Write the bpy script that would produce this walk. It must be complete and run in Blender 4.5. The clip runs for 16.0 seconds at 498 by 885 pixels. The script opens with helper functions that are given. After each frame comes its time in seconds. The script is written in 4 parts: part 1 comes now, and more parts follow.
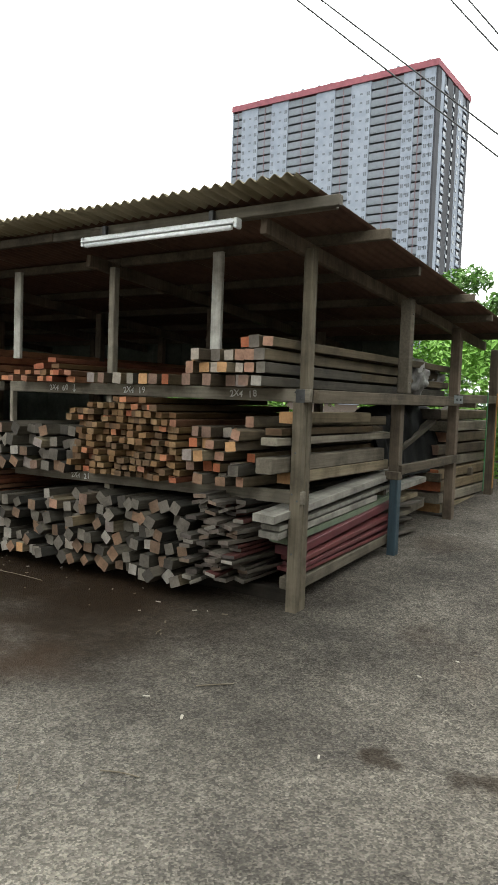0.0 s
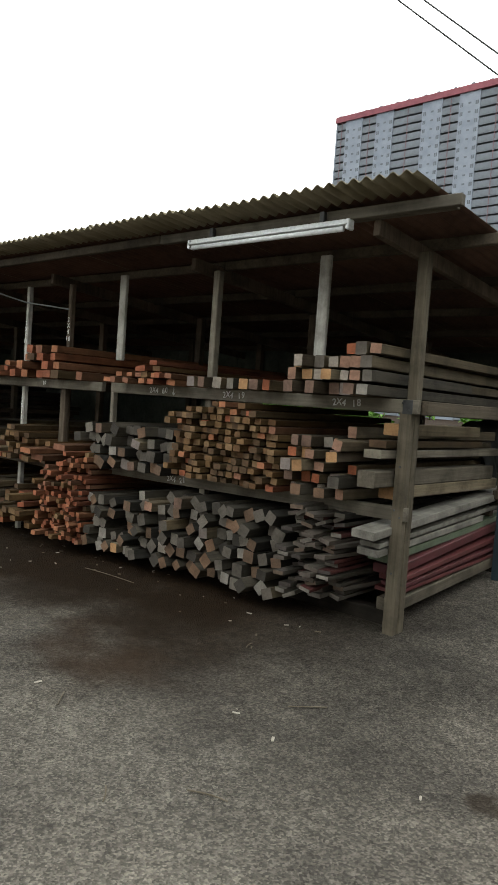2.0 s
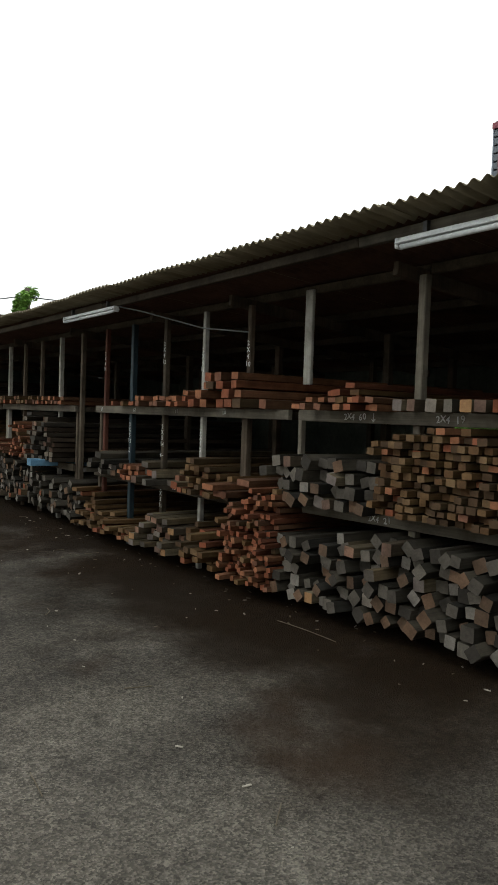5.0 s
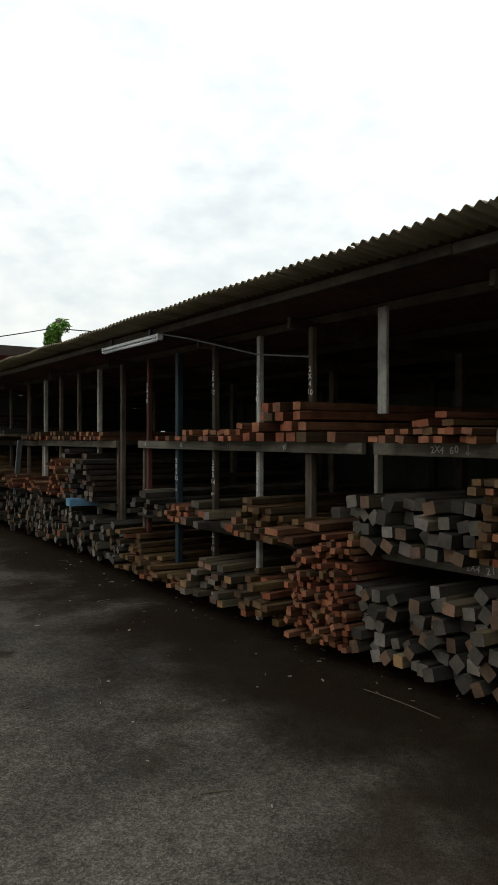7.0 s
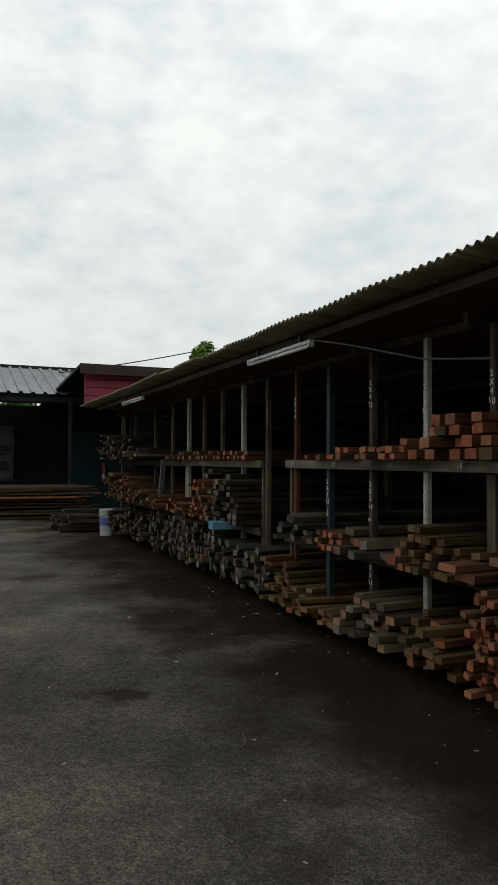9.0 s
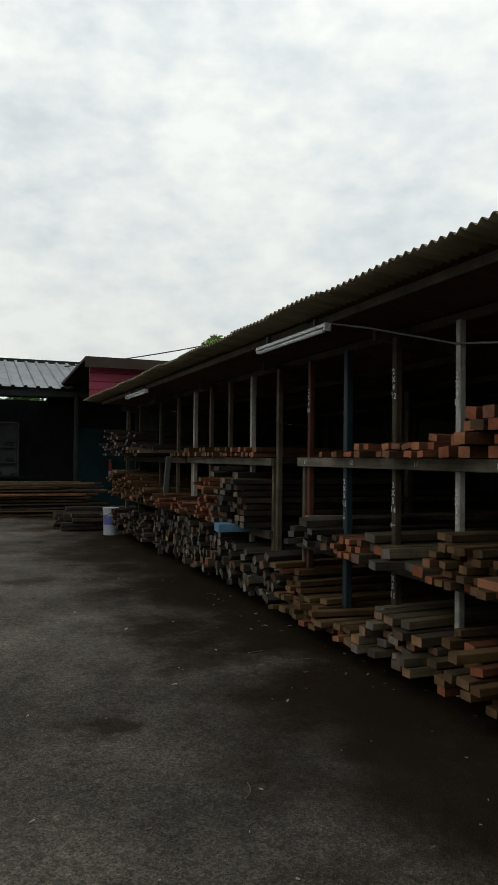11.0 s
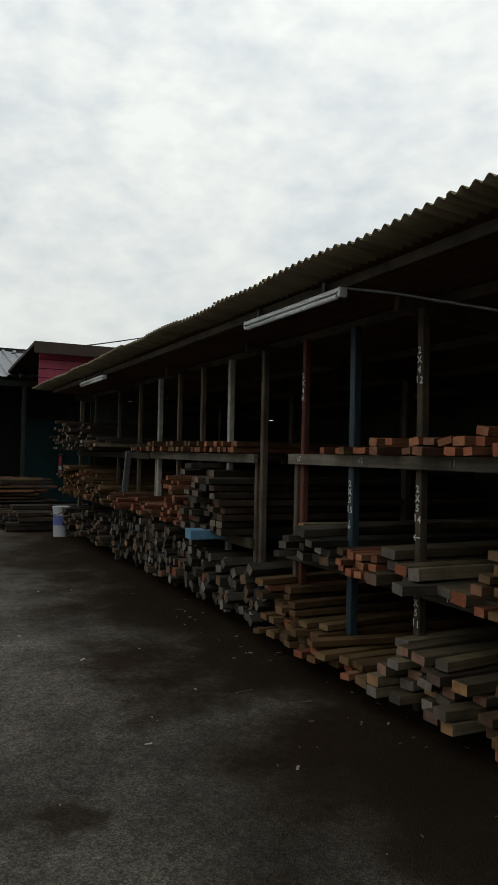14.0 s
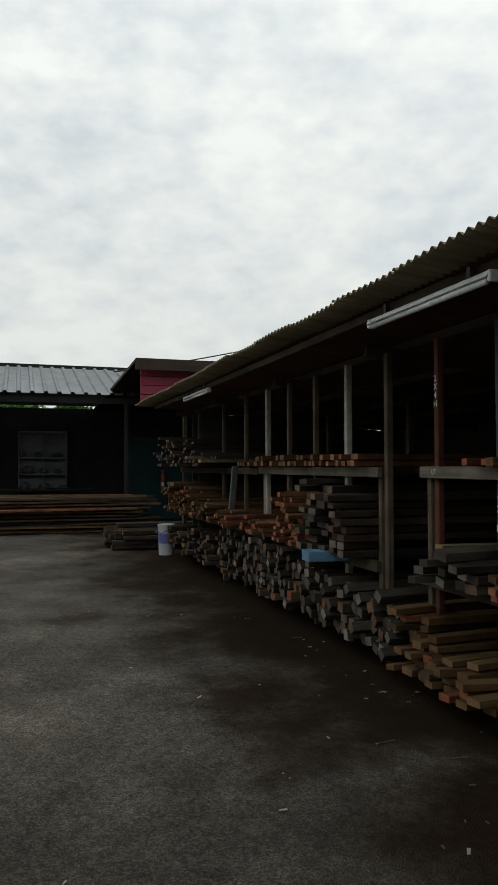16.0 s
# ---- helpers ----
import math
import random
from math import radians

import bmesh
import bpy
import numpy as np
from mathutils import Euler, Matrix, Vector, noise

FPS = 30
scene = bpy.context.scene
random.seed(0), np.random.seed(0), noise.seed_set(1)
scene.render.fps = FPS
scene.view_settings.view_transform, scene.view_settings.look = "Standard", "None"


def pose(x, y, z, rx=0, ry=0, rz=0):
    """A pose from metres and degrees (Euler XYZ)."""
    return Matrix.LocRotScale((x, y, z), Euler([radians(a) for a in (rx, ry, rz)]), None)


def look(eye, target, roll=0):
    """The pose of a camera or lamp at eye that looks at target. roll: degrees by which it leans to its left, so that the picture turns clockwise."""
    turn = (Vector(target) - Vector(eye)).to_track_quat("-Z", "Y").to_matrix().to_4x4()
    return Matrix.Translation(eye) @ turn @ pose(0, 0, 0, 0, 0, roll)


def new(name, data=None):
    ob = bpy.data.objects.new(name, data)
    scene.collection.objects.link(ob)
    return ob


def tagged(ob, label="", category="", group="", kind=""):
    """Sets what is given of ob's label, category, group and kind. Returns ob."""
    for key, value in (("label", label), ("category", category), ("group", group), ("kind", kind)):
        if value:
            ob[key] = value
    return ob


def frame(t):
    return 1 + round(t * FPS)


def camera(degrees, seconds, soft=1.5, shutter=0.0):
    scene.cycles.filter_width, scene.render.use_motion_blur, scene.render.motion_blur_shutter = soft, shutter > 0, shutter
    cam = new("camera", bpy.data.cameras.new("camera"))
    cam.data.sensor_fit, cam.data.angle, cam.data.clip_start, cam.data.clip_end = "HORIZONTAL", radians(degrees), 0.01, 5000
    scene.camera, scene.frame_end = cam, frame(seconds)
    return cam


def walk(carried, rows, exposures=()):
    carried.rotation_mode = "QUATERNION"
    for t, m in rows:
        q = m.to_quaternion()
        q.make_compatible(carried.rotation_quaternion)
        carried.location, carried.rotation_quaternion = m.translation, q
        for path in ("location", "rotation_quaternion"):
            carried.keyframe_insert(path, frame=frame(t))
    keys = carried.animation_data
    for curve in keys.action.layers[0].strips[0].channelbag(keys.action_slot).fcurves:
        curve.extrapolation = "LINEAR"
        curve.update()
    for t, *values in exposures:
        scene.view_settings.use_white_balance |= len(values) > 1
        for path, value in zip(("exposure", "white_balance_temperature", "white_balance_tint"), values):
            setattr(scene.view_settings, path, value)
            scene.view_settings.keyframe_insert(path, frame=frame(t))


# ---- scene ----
cam = camera(38.4, 16.0)
PATH = [
    (0, (-0.923, 0.628, 1.445), (-2.037, 2.284, 1.318), 2.1),
    (0.5, (-0.929, 0.643, 1.444), (-2.12, 2.245, 1.328), 2.3),
    (1, (-0.92, 0.675, 1.443), (-2.18, 2.224, 1.335), 3.0),
    (1.5, (-0.941, 0.703, 1.431), (-2.266, 2.196, 1.313), 4.0),
    (2, (-1.067, 0.713, 1.428), (-2.381, 2.216, 1.314), 4.1),
    (2.5, (-1.219, 0.692, 1.428), (-2.534, 2.196, 1.329), 3.3),
    (3, (-1.315, 0.729, 1.425), (-2.684, 2.183, 1.319), 2.4),
    (3.5, (-1.392, 0.86, 1.442), (-2.819, 2.257, 1.336), 2.2),
    (4, (-1.46, 0.971, 1.448), (-2.984, 2.263, 1.351), 2.7),
    (4.5, (-1.614, 0.99, 1.44), (-3.195, 2.212, 1.343), 3.0),
    (4.7, (-1.695, 0.987, 1.443), (-3.289, 2.191, 1.354), 2.6),
    (6.8, (-2.396, 1.152, 1.525), (-4.072, 2.243, 1.497), 0.3),
    (7, (-2.47, 1.146, 1.535), (-4.132, 2.258, 1.523), 0.1),
    (7.5, (-2.619, 1.14, 1.533), (-4.302, 2.22, 1.53), -0.3),
    (8, (-2.765, 1.269, 1.523), (-4.545, 2.181, 1.543), -1.0),
    (8.5, (-2.92, 1.365, 1.514), (-4.756, 2.158, 1.565), -0.3),
    (8.7, (-3.014, 1.372, 1.495), (-4.857, 2.146, 1.547), 0.1),
    (10.8, (-3.634, 1.642, 1.488), (-5.487, 2.393, 1.538), 0.8),
    (11, (-3.693, 1.642, 1.497), (-5.551, 2.38, 1.54), 0.6),
    (11.5, (-3.876, 1.597, 1.504), (-5.691, 2.437, 1.552), 0.7),
    (12, (-4.041, 1.653, 1.485), (-5.845, 2.516, 1.498), 0.6),
    (12.5, (-4.195, 1.779, 1.511), (-6.05, 2.528, 1.532), 2.0),
    (13, (-4.364, 1.827, 1.496), (-6.219, 2.574, 1.515), 2.5),
    (13.5, (-4.579, 1.777, 1.501), (-6.385, 2.635, 1.536), 2.3),
    (14, (-4.742, 1.796, 1.495), (-6.546, 2.659, 1.528), 1.2),
    (14.5, (-4.896, 1.907, 1.51), (-6.753, 2.65, 1.542), 1.4),
    (15, (-5.025, 1.95, 1.498), (-6.909, 2.619, 1.53), 2.2),
    (15.5, (-5.177, 1.877, 1.505), (-7.07, 2.52, 1.55), 2.0),
    (16, (-5.285, 1.831, 1.51), (-7.187, 2.445, 1.576), -0.1),
]
walk(cam, [(t, look(eye, target, roll)) for t, eye, target, roll in PATH], [(0.0, 1.76), (1.0, 1.5), (2.5, 1.18), (4.5, 0.75), (7.0, 0.14), (8.5, -0.14), (11.0, -0.16), (16.0, -0.2)])

# ---- world and sun ----
world = bpy.data.worlds.new("sky")
scene.world = world
world.use_nodes = True
wn, wl = world.node_tree.nodes, world.node_tree.links
wn.clear()
w_out = wn.new("ShaderNodeOutputWorld")
w_bg = wn.new("ShaderNodeBackground")
w_sky = wn.new("ShaderNodeTexSky")
w_sky.sky_type, w_sky.sun_disc = "NISHITA", False
w_sky.sun_elevation, w_sky.sun_rotation = radians(49), radians(-20)
w_bg.inputs["Strength"].default_value = 0.12
w_co = wn.new("ShaderNodeTexCoord")
w_map = wn.new("ShaderNodeMapping")
w_map.inputs["Scale"].default_value = (1.0, 1.0, 1.9)
w_n1 = wn.new("ShaderNodeTexNoise")
w_n1.inputs["Scale"].default_value, w_n1.inputs["Detail"].default_value, w_n1.inputs["Roughness"].default_value = 2.6, 8, 0.6
w_n2 = wn.new("ShaderNodeTexNoise")
w_n2.inputs["Scale"].default_value, w_n2.inputs["Detail"].default_value = 17.0, 6
w_add = wn.new("ShaderNodeMix")
w_add.inputs[0].default_value = 0.42
w_ramp = wn.new("ShaderNodeValToRGB")
w_ramp.color_ramp.elements[0].position, w_ramp.color_ramp.elements[1].position = 0.355, 0.595
w_ramp.color_ramp.elements[0].color = (0.35, 0.35, 0.35, 1)
w_mix = wn.new("ShaderNodeMix")
w_mix.data_type = "RGBA"
CLOUD = 8.95
w_mix.inputs[7].default_value = (CLOUD * 0.965, CLOUD, CLOUD * 0.965, 1)
wl.new(w_co.outputs["Generated"], w_map.inputs["Vector"])
wl.new(w_map.outputs["Vector"], w_n1.inputs["Vector"])
wl.new(w_map.outputs["Vector"], w_n2.inputs["Vector"])
wl.new(w_n1.outputs["Fac"], w_add.inputs[2])
wl.new(w_n2.outputs["Fac"], w_add.inputs[3])
wl.new(w_add.outputs[0], w_ramp.inputs["Fac"])
wl.new(w_ramp.outputs["Color"], w_mix.inputs[0])
w_soft = wn.new("ShaderNodeMix")
w_soft.data_type = "RGBA"
w_soft.inputs[0].default_value = 0.72
w_soft.inputs[7].default_value = (5.9, 6.4, 6.5, 1)
wl.new(w_sky.outputs["Color"], w_soft.inputs[6])
wl.new(w_soft.outputs[2], w_mix.inputs[6])
# an overcast sky brightens from the horizon to the zenith
w_sep = wn.new("ShaderNodeSeparateXYZ")
wl.new(w_co.outputs["Generated"], w_sep.inputs[0])
w_up = wn.new("ShaderNodeMapRange")
w_up.inputs[3].default_value, w_up.inputs[4].default_value = 0.78, 1.30
wl.new(w_sep.outputs["Z"], w_up.inputs[0])
w_lum = wn.new("ShaderNodeVectorMath")
w_lum.operation = "SCALE"
wl.new(w_mix.outputs[2], w_lum.inputs[0])
wl.new(w_up.outputs[0], w_lum.inputs["Scale"])
wl.new(w_lum.outputs[0], w_bg.inputs["Color"])
wl.new(w_bg.outputs["Background"], w_out.inputs["Surface"])

sun = new("sun", bpy.data.lights.new("sun", "SUN"))
sun.data.energy, sun.data.angle, sun.data.color = 0.6, radians(25), (1.0, 0.96, 0.9)
sun.matrix_world = look((-25, 70, 85), (0, 0, 0))

# ---- materials ----


def mat_base(name, rough=0.7, metal=0.0):
    m = bpy.data.materials.new(name)
    m.use_nodes = True
    nt = m.node_tree
    b = nt.nodes["Principled BSDF"]
    b.inputs["Roughness"].default_value = rough
    b.inputs["Metallic"].default_value = metal
    b.inputs["Specular IOR Level"].default_value = 0.18 if rough > 0.65 else 0.5
    return m, nt, b


def ramp_node(nt, stops):
    r = nt.nodes.new("ShaderNodeValToRGB")
    el = r.color_ramp.elements
    while len(el) < len(stops):
        el.new(0.5)
    for e, (p, c) in zip(el, stops):
        e.position, e.color = p, (*c, 1)
    return r


def noise_node(nt, vec, scale, detail=4, rough=0.55):
    n = nt.nodes.new("ShaderNodeTexNoise")
    n.inputs["Scale"].default_value, n.inputs["Detail"].default_value, n.inputs["Roughness"].default_value = scale, detail, rough
    nt.links.new(vec, n.inputs["Vector"])
    return n


def mixed(nt, kind, fac, a, b):
    m = nt.nodes.new("ShaderNodeMix")
    m.data_type, m.blend_type = "RGBA", kind
    for sock, v in ((m.inputs[0], fac), (m.inputs[6], a), (m.inputs[7], b)):
        if isinstance(v, bpy.types.NodeSocket):
            nt.links.new(v, sock)
        elif isinstance(v, (int, float)):
            sock.default_value = v
        else:
            sock.default_value = (*v, 1)
    return m.outputs[2]


def bumped(nt, b, height, strength, dist):
    n = nt.nodes.new("ShaderNodeBump")
    n.inputs["Strength"].default_value, n.inputs["Distance"].default_value = strength, dist
    nt.links.new(height, n.inputs["Height"])
    nt.links.new(n.outputs["Normal"], b.inputs["Normal"])


def wood(name, colours, axis=1, grain=0.62, rough=0.78, stain=0.72):
    """Sawn timber: a tone for each piece, grain along one axis, blotches and dirt."""
    m, nt, b = mat_base(name, rough)
    info = nt.nodes.new("ShaderNodeObjectInfo")
    co = nt.nodes.new("ShaderNodeTexCoord")
    shift = nt.nodes.new("ShaderNodeVectorMath")
    shift.operation = "MULTIPLY_ADD"
    comb = nt.nodes.new("ShaderNodeCombineXYZ")
    for i in range(3):
        nt.links.new(info.outputs["Random"], comb.inputs[i])
    shift.inputs[1].default_value = (37, 37, 37)
    nt.links.new(comb.outputs[0], shift.inputs[0])
    nt.links.new(co.outputs["Object"], shift.inputs[2])
    stretch = nt.nodes.new("ShaderNodeMapping")
    s = [26.0, 26.0, 26.0]
    if axis >= 0:
        s[axis] = 0.9
    stretch.inputs["Scale"].default_value = s
    nt.links.new(shift.outputs[0], stretch.inputs["Vector"])
    n = len(colours)
    tone = ramp_node(nt, [(i / n, c) for i, c in enumerate(colours)])
    tone.color_ramp.interpolation = "CONSTANT"
    nt.links.new(info.outputs["Random"], tone.inputs["Fac"])
    g = noise_node(nt, stretch.outputs[0], 2.0, 5, 0.65)
    gr = ramp_node(nt, [(0.3, (0.45, 0.43, 0.4)), (0.65, (1.15, 1.12, 1.08))])
    nt.links.new(g.outputs["Fac"], gr.inputs["Fac"])
    c1 = mixed(nt, "MULTIPLY", grain, tone.outputs["Color"], gr.outputs["Color"])
    d = noise_node(nt, shift.outputs[0], 3.5, 6, 0.65)
    dr = ramp_node(nt, [(0.36, (0.35, 0.34, 0.33)), (0.58, (1.05, 1.05, 1.05))])
    nt.links.new(d.outputs["Fac"], dr.inputs["Fac"])
    c2 = mixed(nt, "MULTIPLY", stain, c1, dr.outputs["Color"])
    nt.links.new(c2, b.inputs["Base Color"])
    bumped(nt, b, g.outputs["Fac"], 0.5, 0.004)
    return m


SPILLS = ((-7.71, 2.41, 0.26, 0.80), (-9.06, 4.06, 0.48, 0.85), (-8.95, 3.85, 0.30, 0.70), (-1.99, 3.30, 0.13, 0.75), (-1.58, 3.33, 0.16, 0.70), (-7.45, 3.98, 0.50, 0.85), (-6.90, 3.80, 0.50, 0.80),
          (-6.40, 3.70, 0.60, 0.60), (-5.40, 3.75, 0.70, 0.60), (-4.40, 3.85, 0.60, 0.55), (-10.8, 3.95, 0.45, 0.80), (-12.0, 4.0, 0.60, 0.80), (-14.3, 3.45, 0.60, 0.70), (-8.72, 3.30, 0.25, 0.40))


def asphalt_material():
    m, nt, b = mat_base("worn_asphalt", 0.9)
    b.inputs["Specular IOR Level"].default_value = 0.06
    co = nt.nodes.new("ShaderNodeTexCoord").outputs["Object"]
    big = noise_node(nt, co, 0.35, 5, 0.6)
    base = ramp_node(nt, [(0.36, (0.058, 0.053, 0.047)), (0.60, (0.124, 0.115, 0.103))])
    nt.links.new(big.outputs["Fac"], base.inputs["Fac"])
    patchy = noise_node(nt, co, 1.7, 6, 0.6)
    pr = ramp_node(nt, [(0.34, (0.62, 0.61, 0.60)), (0.66, (1.28, 1.27, 1.22))])
    nt.links.new(patchy.outputs["Fac"], pr.inputs["Fac"])
    ground_tone = mixed(nt, "MULTIPLY", 0.8, base.outputs["Color"], pr.outputs["Color"])
    grit = nt.nodes.new("ShaderNodeTexVoronoi")
    grit.inputs["Scale"].default_value = 115
    nt.links.new(co, grit.inputs["Vector"])
    stone = ramp_node(nt, [(0.2, (0.45, 0.44, 0.42)), (0.5, (0.9, 0.88, 0.84)), (0.85, (1.8, 1.75, 1.65))])
    nt.links.new(grit.outputs["Color"], stone.inputs["Fac"])
    c = mixed(nt, "MULTIPLY", 0.72, ground_tone, stone.outputs["Color"])
    fine = noise_node(nt, co, 16, 7, 0.8)
    fr = ramp_node(nt, [(0.36, (0.5, 0.5, 0.5)), (0.64, (1.35, 1.35, 1.35))])
    nt.links.new(fine.outputs["Fac"], fr.inputs["Fac"])
    c = mixed(nt, "MULTIPLY", 0.7, c, fr.outputs["Color"])
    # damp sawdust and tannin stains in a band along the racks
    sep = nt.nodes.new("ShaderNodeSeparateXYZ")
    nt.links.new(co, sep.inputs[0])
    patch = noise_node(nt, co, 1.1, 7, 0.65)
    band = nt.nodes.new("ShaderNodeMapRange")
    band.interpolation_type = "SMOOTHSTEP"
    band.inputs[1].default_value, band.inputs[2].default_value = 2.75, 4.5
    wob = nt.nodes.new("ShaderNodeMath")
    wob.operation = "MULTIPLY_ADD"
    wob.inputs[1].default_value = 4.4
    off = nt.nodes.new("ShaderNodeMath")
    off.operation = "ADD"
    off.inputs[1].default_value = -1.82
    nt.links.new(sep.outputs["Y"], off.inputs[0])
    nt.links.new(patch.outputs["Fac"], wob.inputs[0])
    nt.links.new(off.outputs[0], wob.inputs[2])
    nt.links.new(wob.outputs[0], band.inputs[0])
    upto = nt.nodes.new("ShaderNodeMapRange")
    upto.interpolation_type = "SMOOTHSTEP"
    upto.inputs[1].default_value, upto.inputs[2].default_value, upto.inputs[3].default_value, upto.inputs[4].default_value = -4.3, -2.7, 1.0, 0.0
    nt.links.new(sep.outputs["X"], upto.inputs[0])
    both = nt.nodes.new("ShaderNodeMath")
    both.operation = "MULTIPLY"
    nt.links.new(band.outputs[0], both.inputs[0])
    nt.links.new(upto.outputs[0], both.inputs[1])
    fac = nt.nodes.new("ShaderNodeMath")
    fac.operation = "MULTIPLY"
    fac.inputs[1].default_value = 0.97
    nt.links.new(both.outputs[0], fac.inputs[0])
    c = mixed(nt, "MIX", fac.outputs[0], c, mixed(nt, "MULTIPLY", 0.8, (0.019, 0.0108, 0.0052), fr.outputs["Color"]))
    # scattered rusty brown spills and oil
    spot = noise_node(nt, co, 0.55, 3, 0.5)
    sr = ramp_node(nt, [(0.62, (0, 0, 0)), (0.72, (1, 1, 1))])
    nt.links.new(spot.outputs["Fac"], sr.inputs["Fac"])
    sm = nt.nodes.new("ShaderNodeMath")
    sm.operation = "MULTIPLY"
    sm.inputs[1].default_value = 0.6
    nt.links.new(sr.outputs["Color"], sm.inputs[0])
    c = mixed(nt, "MIX", sm.outputs[0], c, (0.045, 0.028, 0.018))
    # single spills: place, radius, strength
    warp = nt.nodes.new("ShaderNodeVectorMath")
    warp.operation = "MULTIPLY_ADD"
    warp.inputs[1].default_value = (0.5, 0.5, 0.0)
    nt.links.new(noise_node(nt, co, 3.0, 4).outputs["Color"], warp.inputs[0])
    nt.links.new(co, warp.inputs[2])
    for px, py, rad, amount in SPILLS:
        dist = nt.nodes.new("ShaderNodeVectorMath")
        dist.operation = "DISTANCE"
        dist.inputs[1].default_value = (px + 0.25, py + 0.25, 0)
        nt.links.new(warp.outputs[0], dist.inputs[0])
        edge = nt.nodes.new("ShaderNodeMapRange")
        edge.interpolation_type = "SMOOTHSTEP"
        edge.inputs[1].default_value, edge.inputs[2].default_value = rad * 0.4, rad
        edge.inputs[3].default_value, edge.inputs[4].default_value = amount, 0.0
        nt.links.new(dist.outputs["Value"], edge.inputs[0])
        c = mixed(nt, "MIX", edge.outputs[0], c, (0.017, 0.011, 0.0065))
    nt.links.new(c, b.inputs["Base Color"])
    bumped(nt, b, grit.outputs["Distance"], 0.9, 0.01)
    return m


def mottled(name, c0, c1, scale=6.0, rough=0.6, metal=0.0, bump=0.2, streak=None):
    m, nt, b = mat_base(name, rough, metal)
    vec = nt.nodes.new("ShaderNodeTexCoord").outputs["Object"]
    if streak:
        mp = nt.nodes.new("ShaderNodeMapping")
        mp.inputs["Scale"].default_value = streak
        nt.links.new(vec, mp.inputs["Vector"])
        vec = mp.outputs[0]
    a = noise_node(nt, vec, scale, 6, 0.65)
    r = ramp_node(nt, [(0.35, c0), (0.65, c1)])
    nt.links.new(a.outputs["Fac"], r.inputs["Fac"])
    f = noise_node(nt, vec, scale * 9, 3)
    fr = ramp_node(nt, [(0.3, (0.75, 0.75, 0.75)), (0.7, (1.15, 1.15, 1.15))])
    nt.links.new(f.outputs["Fac"], fr.inputs["Fac"])
    nt.links.new(mixed(nt, "MULTIPLY", 0.7, r.outputs["Color"], fr.outputs["Color"]), b.inputs["Base Color"])
    bumped(nt, b, f.outputs["Fac"], bump, 0.004)
    return m


ASPHALT = asphalt_material()
POST_WOOD = wood("weathered_post_wood", [(0.181, 0.156, 0.124), (0.245, 0.219, 0.177), (0.136, 0.107, 0.080)], 2, 0.6, 0.8)
CORNER_POST = wood("weathered_corner_post", [(0.088, 0.073, 0.052), (0.120, 0.102, 0.074), (0.062, 0.048, 0.034)], 2, 0.6, 0.8)
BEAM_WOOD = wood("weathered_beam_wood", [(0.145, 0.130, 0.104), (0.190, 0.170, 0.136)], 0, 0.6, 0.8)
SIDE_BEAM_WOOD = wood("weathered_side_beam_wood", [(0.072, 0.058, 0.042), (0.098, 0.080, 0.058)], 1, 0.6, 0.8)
PALE_POST = wood("pale_post_wood", [(0.504, 0.490, 0.448), (0.420, 0.406, 0.364)], 2, 0.5, 0.8)
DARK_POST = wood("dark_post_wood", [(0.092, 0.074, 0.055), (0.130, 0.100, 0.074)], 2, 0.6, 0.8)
# near black: shade of the gap under the stacks is in this colour
BEARER_WOOD = wood("shade_dark_bearer_wood", [(0.030, 0.025, 0.020), (0.044, 0.036, 0.028)], 0, 0.6, 0.85)
RED_POST = wood("red_brown_post_wood", [(0.120, 0.045, 0.030), (0.132, 0.051, 0.036)], 2, 0.5, 0.7)
BLUE_POST = mottled("blue_painted_post", (0.014, 0.030, 0.040), (0.026, 0.050, 0.064), 5, 0.6, streak=(6, 6, 0.8))
